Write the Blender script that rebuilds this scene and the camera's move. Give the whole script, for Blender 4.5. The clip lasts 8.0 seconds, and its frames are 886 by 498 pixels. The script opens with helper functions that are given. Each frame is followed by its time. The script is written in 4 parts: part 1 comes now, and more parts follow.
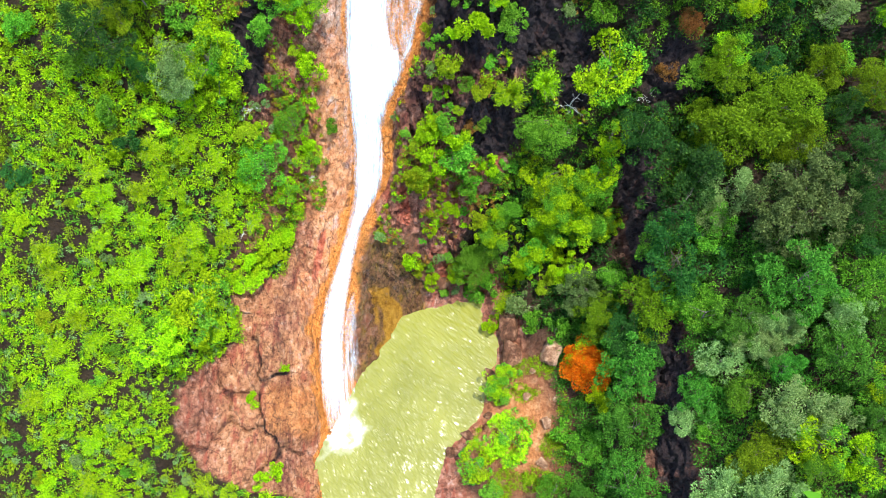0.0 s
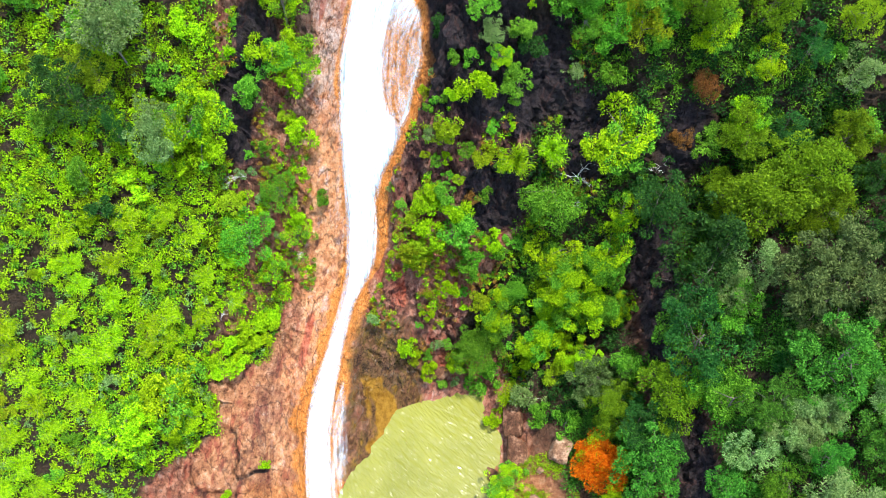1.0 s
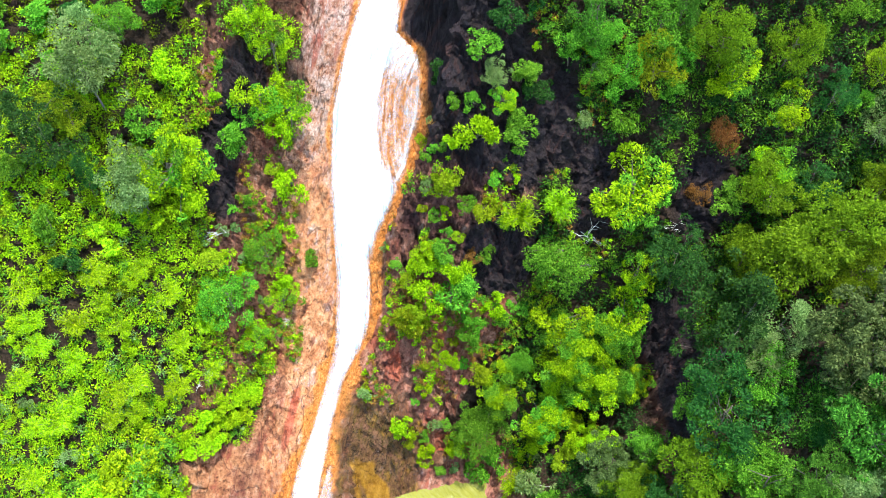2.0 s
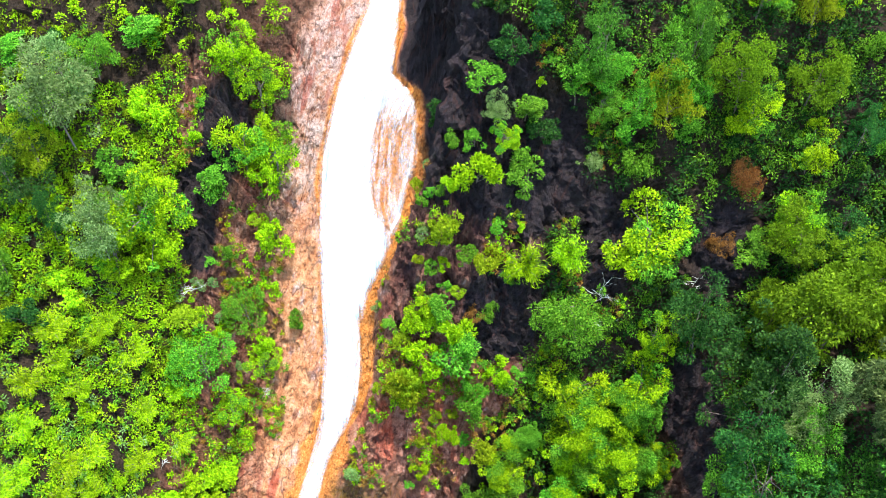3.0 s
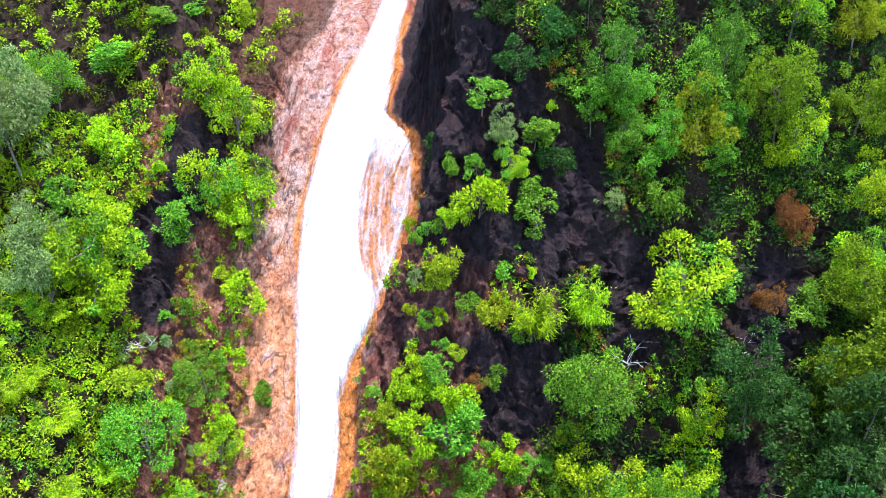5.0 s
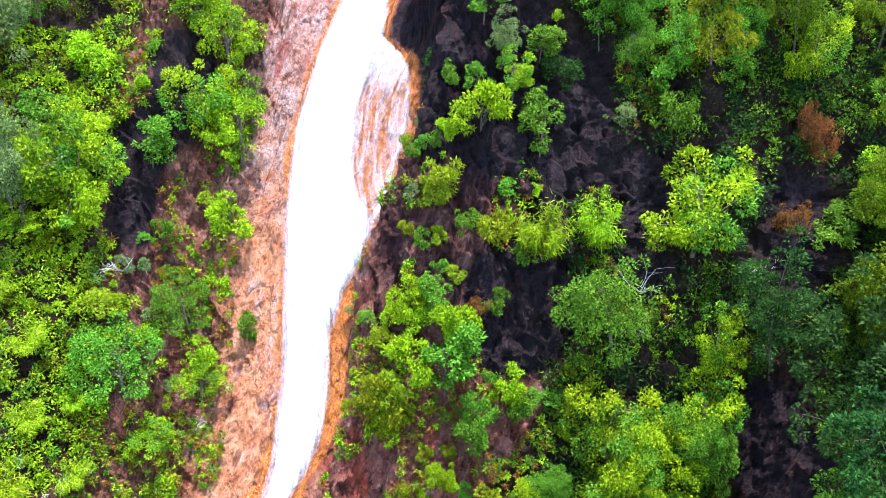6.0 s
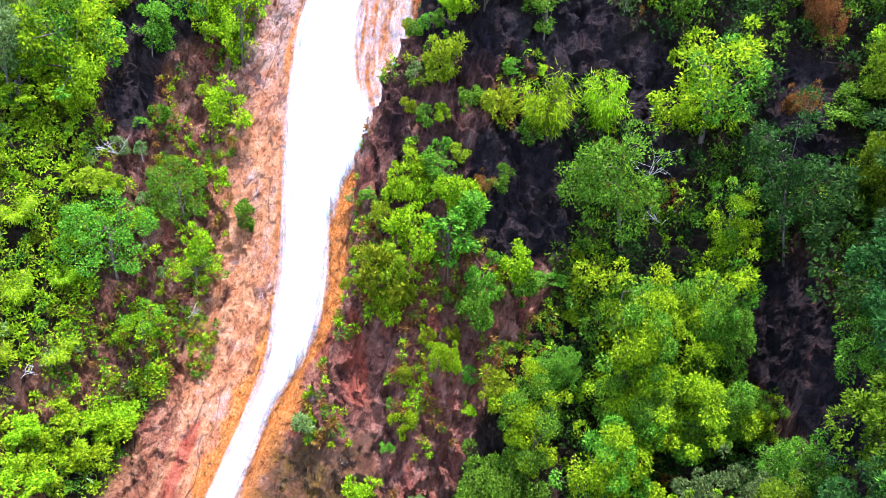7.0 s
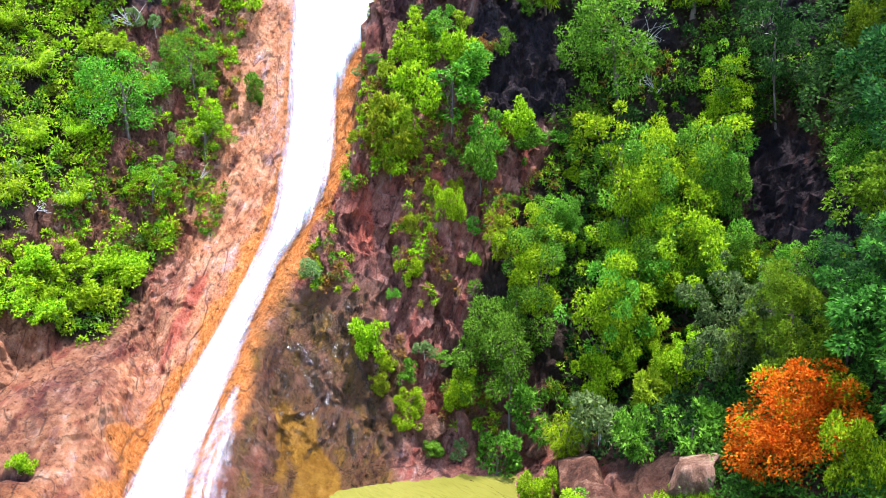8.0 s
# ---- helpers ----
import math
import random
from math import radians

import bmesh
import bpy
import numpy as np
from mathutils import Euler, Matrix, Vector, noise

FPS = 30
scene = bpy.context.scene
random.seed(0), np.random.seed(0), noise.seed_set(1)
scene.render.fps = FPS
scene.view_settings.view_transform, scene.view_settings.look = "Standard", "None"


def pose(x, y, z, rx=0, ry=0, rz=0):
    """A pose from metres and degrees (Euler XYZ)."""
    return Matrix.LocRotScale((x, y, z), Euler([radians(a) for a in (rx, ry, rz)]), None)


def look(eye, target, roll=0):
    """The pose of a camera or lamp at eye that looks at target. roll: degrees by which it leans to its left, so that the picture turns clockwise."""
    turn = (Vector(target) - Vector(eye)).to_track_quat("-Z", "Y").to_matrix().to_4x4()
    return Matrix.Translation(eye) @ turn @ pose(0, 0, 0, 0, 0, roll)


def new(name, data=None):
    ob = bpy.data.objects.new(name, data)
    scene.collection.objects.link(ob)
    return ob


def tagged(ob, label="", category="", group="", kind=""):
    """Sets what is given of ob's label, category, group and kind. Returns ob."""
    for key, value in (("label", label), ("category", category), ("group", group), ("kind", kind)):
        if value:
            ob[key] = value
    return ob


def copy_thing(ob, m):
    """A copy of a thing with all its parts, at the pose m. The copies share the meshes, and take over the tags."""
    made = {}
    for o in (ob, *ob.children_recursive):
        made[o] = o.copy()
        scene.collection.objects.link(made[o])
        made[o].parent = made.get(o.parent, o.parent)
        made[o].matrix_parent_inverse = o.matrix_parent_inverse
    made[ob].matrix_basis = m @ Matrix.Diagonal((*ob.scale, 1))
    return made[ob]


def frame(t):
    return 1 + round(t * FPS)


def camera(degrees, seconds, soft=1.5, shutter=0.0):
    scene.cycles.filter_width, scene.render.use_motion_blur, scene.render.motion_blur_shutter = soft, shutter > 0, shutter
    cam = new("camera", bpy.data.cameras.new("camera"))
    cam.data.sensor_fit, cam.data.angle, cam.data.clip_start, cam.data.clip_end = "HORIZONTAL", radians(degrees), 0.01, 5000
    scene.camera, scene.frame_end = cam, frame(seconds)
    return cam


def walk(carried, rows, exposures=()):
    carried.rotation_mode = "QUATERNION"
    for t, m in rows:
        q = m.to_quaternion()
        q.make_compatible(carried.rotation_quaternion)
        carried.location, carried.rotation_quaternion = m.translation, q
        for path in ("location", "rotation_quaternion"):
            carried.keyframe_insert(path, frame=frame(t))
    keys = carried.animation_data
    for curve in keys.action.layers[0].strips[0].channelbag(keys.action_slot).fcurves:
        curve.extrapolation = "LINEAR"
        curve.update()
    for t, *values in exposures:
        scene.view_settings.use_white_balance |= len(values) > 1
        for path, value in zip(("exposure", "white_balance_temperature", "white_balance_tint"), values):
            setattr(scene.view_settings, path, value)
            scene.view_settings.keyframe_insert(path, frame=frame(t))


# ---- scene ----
# the film brightens a little, and turns less green, as the cliff fills the view
EXPOSURES = [(0, 2.54, 6450, 6), (1.5, 2.7, 6450, 6), (3.5, 2.92, 6400, 9), (4.2, 2.9, 6350, 14), (5.5, 2.84, 6050, 28), (7, 2.82, 6050, 29), (8, 2.8, 6050, 25)]
cam = camera(53.0, 8.0, soft=.6)
# seconds, place, degrees below the level, degrees to the left
PATH = [
    (0, 1.95, -40.79, 113.85, 66.90, -1.00),
    (0.5, 2.17, -41.05, 108.95, 62.90, -0.84),
    (1, 2.40, -41.35, 104.15, 59.09, -0.65),
    (1.5, 2.68, -41.45, 99.39, 55.35, -0.39),
    (1.7, 2.77, -41.60, 97.50, 53.84, -0.33),
    (2.8, 3.14, -41.88, 85.92, 44.63, -0.21),
    (3, 3.22, -41.96, 83.78, 42.84, -0.14),
    (3.5, 3.41, -42.32, 78.59, 38.44, 0.04),
    (4, 3.55, -42.41, 73.53, 34.21, 0.10),
    (4.2, 3.66, -42.33, 71.57, 32.60, 0.15),
    (5.3, 4.56, -41.39, 61.49, 26.08, 0.95),
    (5.5, 4.66, -41.51, 59.18, 25.30, 1.03),
    (6, 4.82, -41.89, 53.25, 23.38, 1.15),
    (6.5, 4.86, -43.02, 47.05, 21.11, 1.25),
    (7, 4.69, -45.02, 40.47, 18.64, 1.17),
    (7.5, 4.30, -47.71, 33.54, 15.95, 0.89),
    (8, 3.67, -50.60, 26.45, 13.35, 0.36),
]
walk(cam, [(t, pose(x, y, z, 90 - down, 0, left)) for t, x, y, z, down, left in PATH], exposures=EXPOSURES)

# ---- daylight: a high sun over the cliff's shoulder ----
SUN_WAY = Vector((.16, -.03, .985)).normalized()
sun = new("sun", bpy.data.lights.new("sun", "SUN"))
sun.data.energy, sun.data.angle, sun.data.color = 2.05, radians(.55), (1, .965, .92)
sun.matrix_world = look(SUN_WAY * 300, (0, 0, 0))
world = bpy.data.worlds.new("sky")
scene.world = world
world.use_nodes = True
sky = world.node_tree.nodes.new("ShaderNodeTexSky")
sky.sky_type, sky.sun_disc = "NISHITA", False
sky.sun_elevation, sky.sun_rotation = math.asin(SUN_WAY.z), math.atan2(SUN_WAY.x, SUN_WAY.y)
backing = world.node_tree.nodes["Background"]
backing.inputs["Strength"].default_value = .15
world.node_tree.links.new(sky.outputs[0], backing.inputs["Color"])

# ---- materials ----
def material(name):
    m = bpy.data.materials.new(name)
    m.use_nodes = True
    t = m.node_tree
    return m, t, t.nodes["Principled BSDF"]


def node(t, kind, **sets):
    n = t.nodes.new("ShaderNode" + kind)
    for k, v in sets.items():
        n.inputs[k].default_value = v
    return n


def ramp(t, source, *stops):
    n = t.nodes.new("ShaderNodeValToRGB")
    e = n.color_ramp.elements
    while len(e) < len(stops):
        e.new(.5)
    for s, (at, colour) in zip(e, stops):
        s.position, s.color = at, (*colour, 1)
    t.links.new(source, n.inputs[0])
    return n.outputs[0]


def blend(t, factor, a, b, mode="MIX"):
    n = t.nodes.new("ShaderNodeMix")
    n.data_type, n.blend_type = "RGBA", mode
    for value, socket in ((factor, n.inputs[0]), (a, n.inputs[6]), (b, n.inputs[7])):
        if isinstance(value, bpy.types.NodeSocket):
            t.links.new(value, socket)
        else:
            socket.default_value = value if isinstance(value, float) else (*value, 1)
    return n.outputs[2]


def sums(t, op, a, b=0.0, clamp=False):
    n = t.nodes.new("ShaderNodeMath")
    n.operation, n.use_clamp = op, clamp
    for value, socket in ((a, n.inputs[0]), (b, n.inputs[1])):
        if isinstance(value, bpy.types.NodeSocket):
            t.links.new(value, socket)
        else:
            socket.default_value = value
    return n.outputs[0]


def noise_tex(t, scale, detail=4.0, stretch=None, rough=.55, turn=(0, 0, 0)):
    n = node(t, "TexNoise", Scale=scale, Detail=detail, Roughness=rough)
    c = t.nodes.new("ShaderNodeTexCoord")
    p = t.nodes.new("ShaderNodeMapping")
    p.vector_type = "TEXTURE"
    p.inputs["Rotation"].default_value = [radians(a) for a in turn]
    if stretch:
        p.inputs["Scale"].default_value = [1 / a for a in stretch]
    t.links.new(c.outputs["Object"], p.inputs[0])
    t.links.new(p.outputs[0], n.inputs["Vector"])
    return n.outputs["Fac"]


def attribute(t, name):
    n = t.nodes.new("ShaderNodeAttribute")
    n.attribute_name = name
    return n.outputs["Fac"]


def bumped(t, shader, height, strength, distance):
    b = node(t, "Bump", Strength=strength, Distance=distance)
    t.links.new(height, b.inputs["Height"])
    t.links.new(b.outputs[0], shader.inputs["Normal"])


def dashes(t, scale, stretch, turn, where):
    """Short angular dark chinks in the rock: 0 in a chink, 1 outside."""
    c, p = t.nodes.new("ShaderNodeTexCoord"), t.nodes.new("ShaderNodeMapping")
    p.vector_type = "TEXTURE"
    p.inputs["Rotation"].default_value = [radians(a) for a in turn]
    p.inputs["Scale"].default_value = [1 / a for a in stretch]
    v = node(t, "TexVoronoi", Scale=scale)
    v.feature = "DISTANCE_TO_EDGE"
    bend = t.nodes.new("ShaderNodeVectorMath")
    bend.operation = "MULTIPLY_ADD"
    bend.inputs[1].default_value = (.1, .1, .1)
    warp = node(t, "TexNoise", Scale=1.7, Detail=3.0)
    t.links.new(c.outputs["Object"], p.inputs[0])
    t.links.new(c.outputs["Object"], warp.inputs["Vector"])
    t.links.new(warp.outputs["Color"], bend.inputs[0])
    t.links.new(p.outputs[0], bend.inputs[2])
    t.links.new(bend.outputs[0], v.inputs["Vector"])
    line = ramp(t, v.outputs["Distance"], (.012, (0, 0, 0)), (.05, (1, 1, 1)))
    here = ramp(t, noise_tex(t, .9, 4, None, .6, turn), (where, (1, 1, 1)), (where + .08, (0, 0, 0)))
    return sums(t, "MAXIMUM", line, here)


def chips(t, scale, stretch, turn):
    """Angular lumps with sharp grooves between them, for relief."""
    c, p = t.nodes.new("ShaderNodeTexCoord"), t.nodes.new("ShaderNodeMapping")
    p.vector_type = "TEXTURE"
    p.inputs["Rotation"].default_value = [radians(a) for a in turn]
    p.inputs["Scale"].default_value = [1 / a for a in stretch]
    bend = t.nodes.new("ShaderNodeVectorMath")
    bend.operation = "MULTIPLY_ADD"
    bend.inputs[1].default_value = (.35, .35, .35)
    warp = node(t, "TexNoise", Scale=1.1, Detail=4.0)
    v = node(t, "TexVoronoi", Scale=scale)
    t.links.new(c.outputs["Object"], p.inputs[0])
    t.links.new(c.outputs["Object"], warp.inputs["Vector"])
    t.links.new(warp.outputs["Color"], bend.inputs[0])
    t.links.new(p.outputs[0], bend.inputs[2])
    t.links.new(bend.outputs[0], v.inputs["Vector"])
    return sums(t, "SUBTRACT", 1.0, v.outputs["Distance"])


def cracks(t, scale, stretch, turn, thin):
    """Long thin cracks: 0 in a crack, 1 outside."""
    off = sums(t, "ABSOLUTE", sums(t, "SUBTRACT", noise_tex(t, scale, 3.5, stretch, .5, turn), .5))
    return ramp(t, off, (0, (0, 0, 0)), (thin, (.15, .15, .15)), (thin * 2, (1, 1, 1)))


def rock_material():
    """Weathered salmon granite, with iron stain, black wet lichen and soil under the plants, the last two with painted
    shade.
    """
    m, t, s = material("rock")
    big = noise_tex(t, .16, 5)
    mid = noise_tex(t, .9, 9, (1.3, 1, .45), .74, (10, 22, 0))
    fine = noise_tex(t, 4.5, 8, (1.4, 1, .5), .78, (0, 20, 0))
    streak = noise_tex(t, .8, 4, (1.6, .5, .16), .6, (0, 12, 0))
    salmon = ramp(t, mid, (.36, (.24, .09, .045)), (.44, (.38, .16, .075)), (.51, (.48, .215, .10)), (.58, (.55, .275, .14)), (.68, (.63, .40, .27)))
    brown = ramp(t, mid, (.33, (.06, .026, .018)), (.43, (.23, .085, .055)), (.52, (.37, .15, .095)), (.60, (.46, .23, .16)), (.70, (.56, .39, .33)))
    peach = ramp(t, mid, (.34, (.36, .12, .05)), (.43, (.58, .225, .09)), (.52, (.68, .31, .14)), (.62, (.72, .40, .22)), (.72, (.78, .58, .45)))
    base = blend(t, attribute(t, "salmon"), brown, salmon)
    base = blend(t, ramp(t, big, (.46, (0, 0, 0)), (.6, (.6, .6, .6))), base, brown)
    peach = blend(t, ramp(t, noise_tex(t, .55, 6, (1.6, 1, .5), .7, (0, 18, 0)), (.55, (0, 0, 0)), (.66, (.75, .75, .75))), peach, ramp(t, fine, (.4, (.52, .30, .25)), (.6, (.76, .62, .56))))
    runs = noise_tex(t, .62, 6, (1.9, .8, .3), .66, (0, 22, 0))
    peach = blend(t, ramp(t, runs, (.36, (.8, .8, .8)), (.46, (0, 0, 0))), peach, (.30, .10, .055))
    peach = blend(t, ramp(t, runs, (.56, (0, 0, 0)), (.66, (.8, .8, .8))), peach, ramp(t, fine, (.4, (.66, .30, .12)), (.6, (.80, .50, .28))))
    base = blend(t, attribute(t, "slab"), base, peach)
    base = blend(t, sums(t, "MULTIPLY", attribute(t, "pale"), ramp(t, mid, (.4, (.1, .1, .1)), (.56, (.9, .9, .9)))), base, ramp(t, fine, (.35, (.26, .17, .15)), (.5, (.50, .34, .28)), (.65, (.70, .58, .52))))
    base = blend(t, ramp(t, fine, (.58, (0, 0, 0)), (.74, (.5, .5, .5))), base, (.14, .055, .04))
    red = ramp(t, streak, (.52, (0, 0, 0)), (.64, (.8, .8, .8)))
    base = blend(t, sums(t, "MULTIPLY", red, sums(t, "SUBTRACT", 1.0, sums(t, "MULTIPLY", attribute(t, "slab"), .75))), base, (.34, .085, .05))
    base = blend(t, ramp(t, sums(t, "MULTIPLY", attribute(t, "red"), sums(t, "ADD", fine, .45)), (.35, (0, 0, 0)), (.75, (.9, .9, .9))), base, ramp(t, mid, (.4, (.40, .075, .035)), (.6, (.56, .17, .10))))
    lines = sums(t, "MULTIPLY", dashes(t, .34, (2.0, 1, .7), (0, 30, 0), .56), dashes(t, .8, (1.7, 1, .8), (0, 52, 0), .6))
    veins = cracks(t, .16, (1.8, 1, .3), (0, 20, 20), .005)
    calm = ramp(t, noise_tex(t, .42, 4, None, .6), (.42, (0, 0, 0)), (.56, (.85, .85, .85)))
    lines = sums(t, "MULTIPLY", sums(t, "MAXIMUM", lines, calm), veins)
    # iron stain beside the water
    iron = ramp(t, sums(t, "MULTIPLY", attribute(t, "iron"), sums(t, "ADD", big, mid)), (.2, (0, 0, 0)), (.62, (.95, .95, .95)))
    base = blend(t, iron, base, ramp(t, fine, (.34, (.36, .09, .015)), (.46, (.60, .19, .032)), (.56, (.72, .29, .075)), (.68, (.80, .46, .20))))
    # black lichen and wet rock; shade of the overhung recesses is painted in too
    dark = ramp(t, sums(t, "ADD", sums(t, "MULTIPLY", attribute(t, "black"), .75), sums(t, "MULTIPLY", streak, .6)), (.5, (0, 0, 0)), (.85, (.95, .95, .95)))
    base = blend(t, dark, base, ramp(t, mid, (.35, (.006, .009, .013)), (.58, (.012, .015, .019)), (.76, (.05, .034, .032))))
    # algae film on the slab that the pool laps
    run = noise_tex(t, .5, 5, (1.5, 1, .3), .62, (0, 14, 0))
    film = ramp(t, run, (.34, (.03, .022, .010)), (.43, (.11, .065, .022)), (.5, (.22, .115, .045)), (.56, (.13, .09, .022)), (.63, (.30, .165, .02)), (.7, (.42, .25, .04)))
    film = blend(t, 1.0, film, ramp(t, noise_tex(t, 3.2, 8, (1.2, 1, .6), .8), (.36, (.3, .3, .3)), (.46, (.9, .9, .9)), (.6, (1.0, 1.0, 1.0))), "MULTIPLY")
    film = blend(t, ramp(t, mid, (.5, (0, 0, 0)), (.66, (.8, .8, .8))), film, (.27, .115, .065))
    base = blend(t, ramp(t, sums(t, "MULTIPLY", attribute(t, "algae"), sums(t, "ADD", big, run)), (.2, (0, 0, 0)), (.6, (.9, .9, .9))), base, film)
    grit = ramp(t, noise_tex(t, 2.1, 9, (1, 1, .7), .78), (.36, (.22, .19, .19)), (.47, (.85, .85, .85)), (.6, (1.0, 1.0, 1.0)))
    base = blend(t, 1.0, base, grit, "MULTIPLY")
    base = blend(t, lines, blend(t, .55, base, (.06, .026, .02)), base)
    base = blend(t, ramp(t, sums(t, "MULTIPLY", attribute(t, "gold"), sums(t, "ADD", run, .5)), (.35, (0, 0, 0)), (.7, (.9, .9, .9))), base, ramp(t, mid, (.4, (.25, .115, .010)), (.6, (.48, .25, .03))))
    # soil under the plants, its colour darkened to hold their shade
    shaded_soil = ramp(t, fine, (.3, (.014, .010, .006)), (.55, (.038, .024, .014)), (.75, (.10, .06, .035)))
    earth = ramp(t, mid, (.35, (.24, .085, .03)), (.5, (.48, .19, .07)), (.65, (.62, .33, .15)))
    base = blend(t, attribute(t, "shaded_soil"), blend(t, attribute(t, "earth"), base, earth), shaded_soil)
    t.links.new(base, s.inputs["Base Color"])
    pebble = noise_tex(t, 7.5, 5, (1.2, 1, .8), .72)
    chunks = sums(t, "ADD", sums(t, "MULTIPLY", chips(t, .9, (1.5, 1, .75), (0, 35, 10)), .55), sums(t, "MULTIPLY", chips(t, 2.3, (1.6, 1, .8), (0, -30, 0)), .22))
    height = sums(t, "ADD", sums(t, "ADD", sums(t, "ADD", chunks, sums(t, "MULTIPLY", fine, .6)), sums(t, "MULTIPLY", pebble, sums(t, "ADD", .3, sums(t, "MULTIPLY", attribute(t, "algae"), .55)))), sums(t, "ADD", sums(t, "MULTIPLY", mid, 1.0), sums(t, "MULTIPLY", lines, .16)))
    bumped(t, s, height, 1.0, 1.0)
    wet = ramp(t, sums(t, "MAXIMUM", attribute(t, "algae"), sums(t, "MULTIPLY", attribute(t, "iron"), .5)), (0, (.8, .8, .8)), (.7, (.2, .2, .2)))
    t.links.new(wet, s.inputs["Roughness"])
    t.links.new(sums(t, "ADD", sums(t, "MULTIPLY", attribute(t, "algae"), .5), .12), s.inputs["Specular IOR Level"])
    return m


def leaf_material(name, dark, light, tint, gloss=.55, glow=.52):
    """Leaves that let light through; each leaf and each plant a little different."""
    m, t, s = material(name)
    g = t.nodes.new("ShaderNodeNewGeometry")
    o = t.nodes.new("ShaderNodeObjectInfo")
    colour = ramp(t, g.outputs["Random Per Island"], (0, dark), (.55, light), (1, tint))
    h = node(t, "HueSaturation", Saturation=1.0)
    t.links.new(sums(t, "ADD", .485, sums(t, "MULTIPLY", o.outputs["Random"], .03)), h.inputs["Hue"])
    t.links.new(sums(t, "ADD", .78, sums(t, "MULTIPLY", o.outputs["Random"], .44)), h.inputs["Value"])
    t.links.new(colour, h.inputs["Color"])
    t.links.new(h.outputs[0], s.inputs["Base Color"])
    s.inputs["Roughness"].default_value = gloss
    s.inputs["Specular IOR Level"].default_value = .06
    thin = t.nodes.new("ShaderNodeBsdfTranslucent")
    t.links.new(h.outputs[0], thin.inputs[0])
    mix = node(t, "MixShader", Fac=glow)
    t.links.new(s.outputs[0], mix.inputs[1])
    t.links.new(thin.outputs[0], mix.inputs[2])
    t.links.new(mix.outputs[0], t.nodes["Material Output"].inputs[0])
    return m


def bark_material(name, a, b):
    m, t, s = material(name)
    n = noise_tex(t, 6, 5, (1, 1, .25))
    t.links.new(ramp(t, n, (.3, a), (.7, b)), s.inputs["Base Color"])
    s.inputs["Roughness"].default_value = .9
    bumped(t, s, n, .6, .05)
    return m


def falling_water_material(name, cover, fineness, length, thin, full):
    """White broken water: streaks run down the sheet, thin places let the rock show."""
    m, t, s = material(name)
    c = t.nodes.new("ShaderNodeUVMap")

    def streaks(across, down, detail):
        p = t.nodes.new("ShaderNodeMapping")
        p.inputs["Scale"].default_value = (across, down, 1)
        n = node(t, "TexNoise", Scale=1.0, Detail=detail, Roughness=.62, Distortion=.25)
        t.links.new(c.outputs[0], p.inputs[0])
        t.links.new(p.outputs[0], n.inputs["Vector"])
        return n.outputs["Fac"]

    both = sums(t, "ADD", sums(t, "MULTIPLY", streaks(fineness, length, 6.0), .62), sums(t, "MULTIPLY", streaks(fineness * 1.6, length * 7, 5.0), .38))
    t.links.new(ramp(t, both, (.36, (.17, .24, .32)), (.47, (.36, .44, .50)), (.62, (.64, .67, .70))), s.inputs["Base Color"])
    s.inputs["Roughness"].default_value = .5
    bumped(t, s, both, .4, .15)
    there = sums(t, "ADD", attribute(t, "cover"), sums(t, "MULTIPLY", sums(t, "SUBTRACT", both, .5), cover))
    t.links.new(ramp(t, there, (thin, (0, 0, 0)), (full, (1, 1, 1))), s.inputs["Alpha"])
    return m


def pool_material():
    """Silty olive-green water with wind ripples, milky where the fall strikes it."""
    m, t, s = material("pool_water")
    milk = attribute(t, "foam")
    murk = noise_tex(t, .12, 4)
    tone = ramp(t, murk, (.3, (.092, .092, .012)), (.7, (.138, .134, .022)))
    broken = ramp(t, sums(t, "MULTIPLY", milk, sums(t, "ADD", noise_tex(t, 1.3, 8, None, .7), .35)), (.18, (0, 0, 0)), (.5, (.10, .10, .10)), (.75, (.4, .4, .4)), (.95, (.95, .95, .95)))
    t.links.new(blend(t, broken, tone, (.88, .93, .9)), s.inputs["Base Color"])
    s.inputs["Roughness"].default_value = .22
    s.inputs["IOR"].default_value = 1.33
    small = noise_tex(t, 2.4, 2, (1, .3, 1), .5, (0, 0, 50))
    swell = noise_tex(t, 1.9, 2, (1, .28, 1), .5, (0, 0, 34))
    crest = ramp(t, swell, (.36, (0, 0, 0)), (.64, (1, 1, 1)))
    bumped(t, s, sums(t, "ADD", small, sums(t, "MULTIPLY", crest, .45)), 1.0, .11)
    return m


ROCK = rock_material()
FALL = falling_water_material("falling_water", 1.2, 3.4, .16, .04, .88)
VEIL = falling_water_material("thin_falling_water", 1.5, 2.6, .2, .0, .95)
POOL_WATER = pool_material()
BARK = bark_material("bark", (.05, .038, .028), (.15, .12, .095))
PALE_BARK = bark_material("pale_bark", (.3, .28, .24), (.55, .52, .47))
LIME = leaf_material("lime_leaves", (.075, .155, .002), (.225, .41, .004), (.43, .63, .009))
GREEN = leaf_material("green_leaves", (.026, .084, .006), (.088, .255, .014), (.205, .43, .03))
OLIVE = leaf_material("olive_leaves", (.10, .15, .004), (.205, .29, .007), (.33, .43, .014))
MOSS = leaf_material("moss_green_leaves", (.045, .08, .003), (.10, .165, .005), (.17, .26, .009))
DEEP = leaf_material("deep_green_leaves", (.009, .034, .007), (.022, .078, .013), (.052, .145, .022))
FOREST = leaf_material("forest_green_leaves", (.02, .075, .008), (.05, .17, .015), (.11, .29, .028))
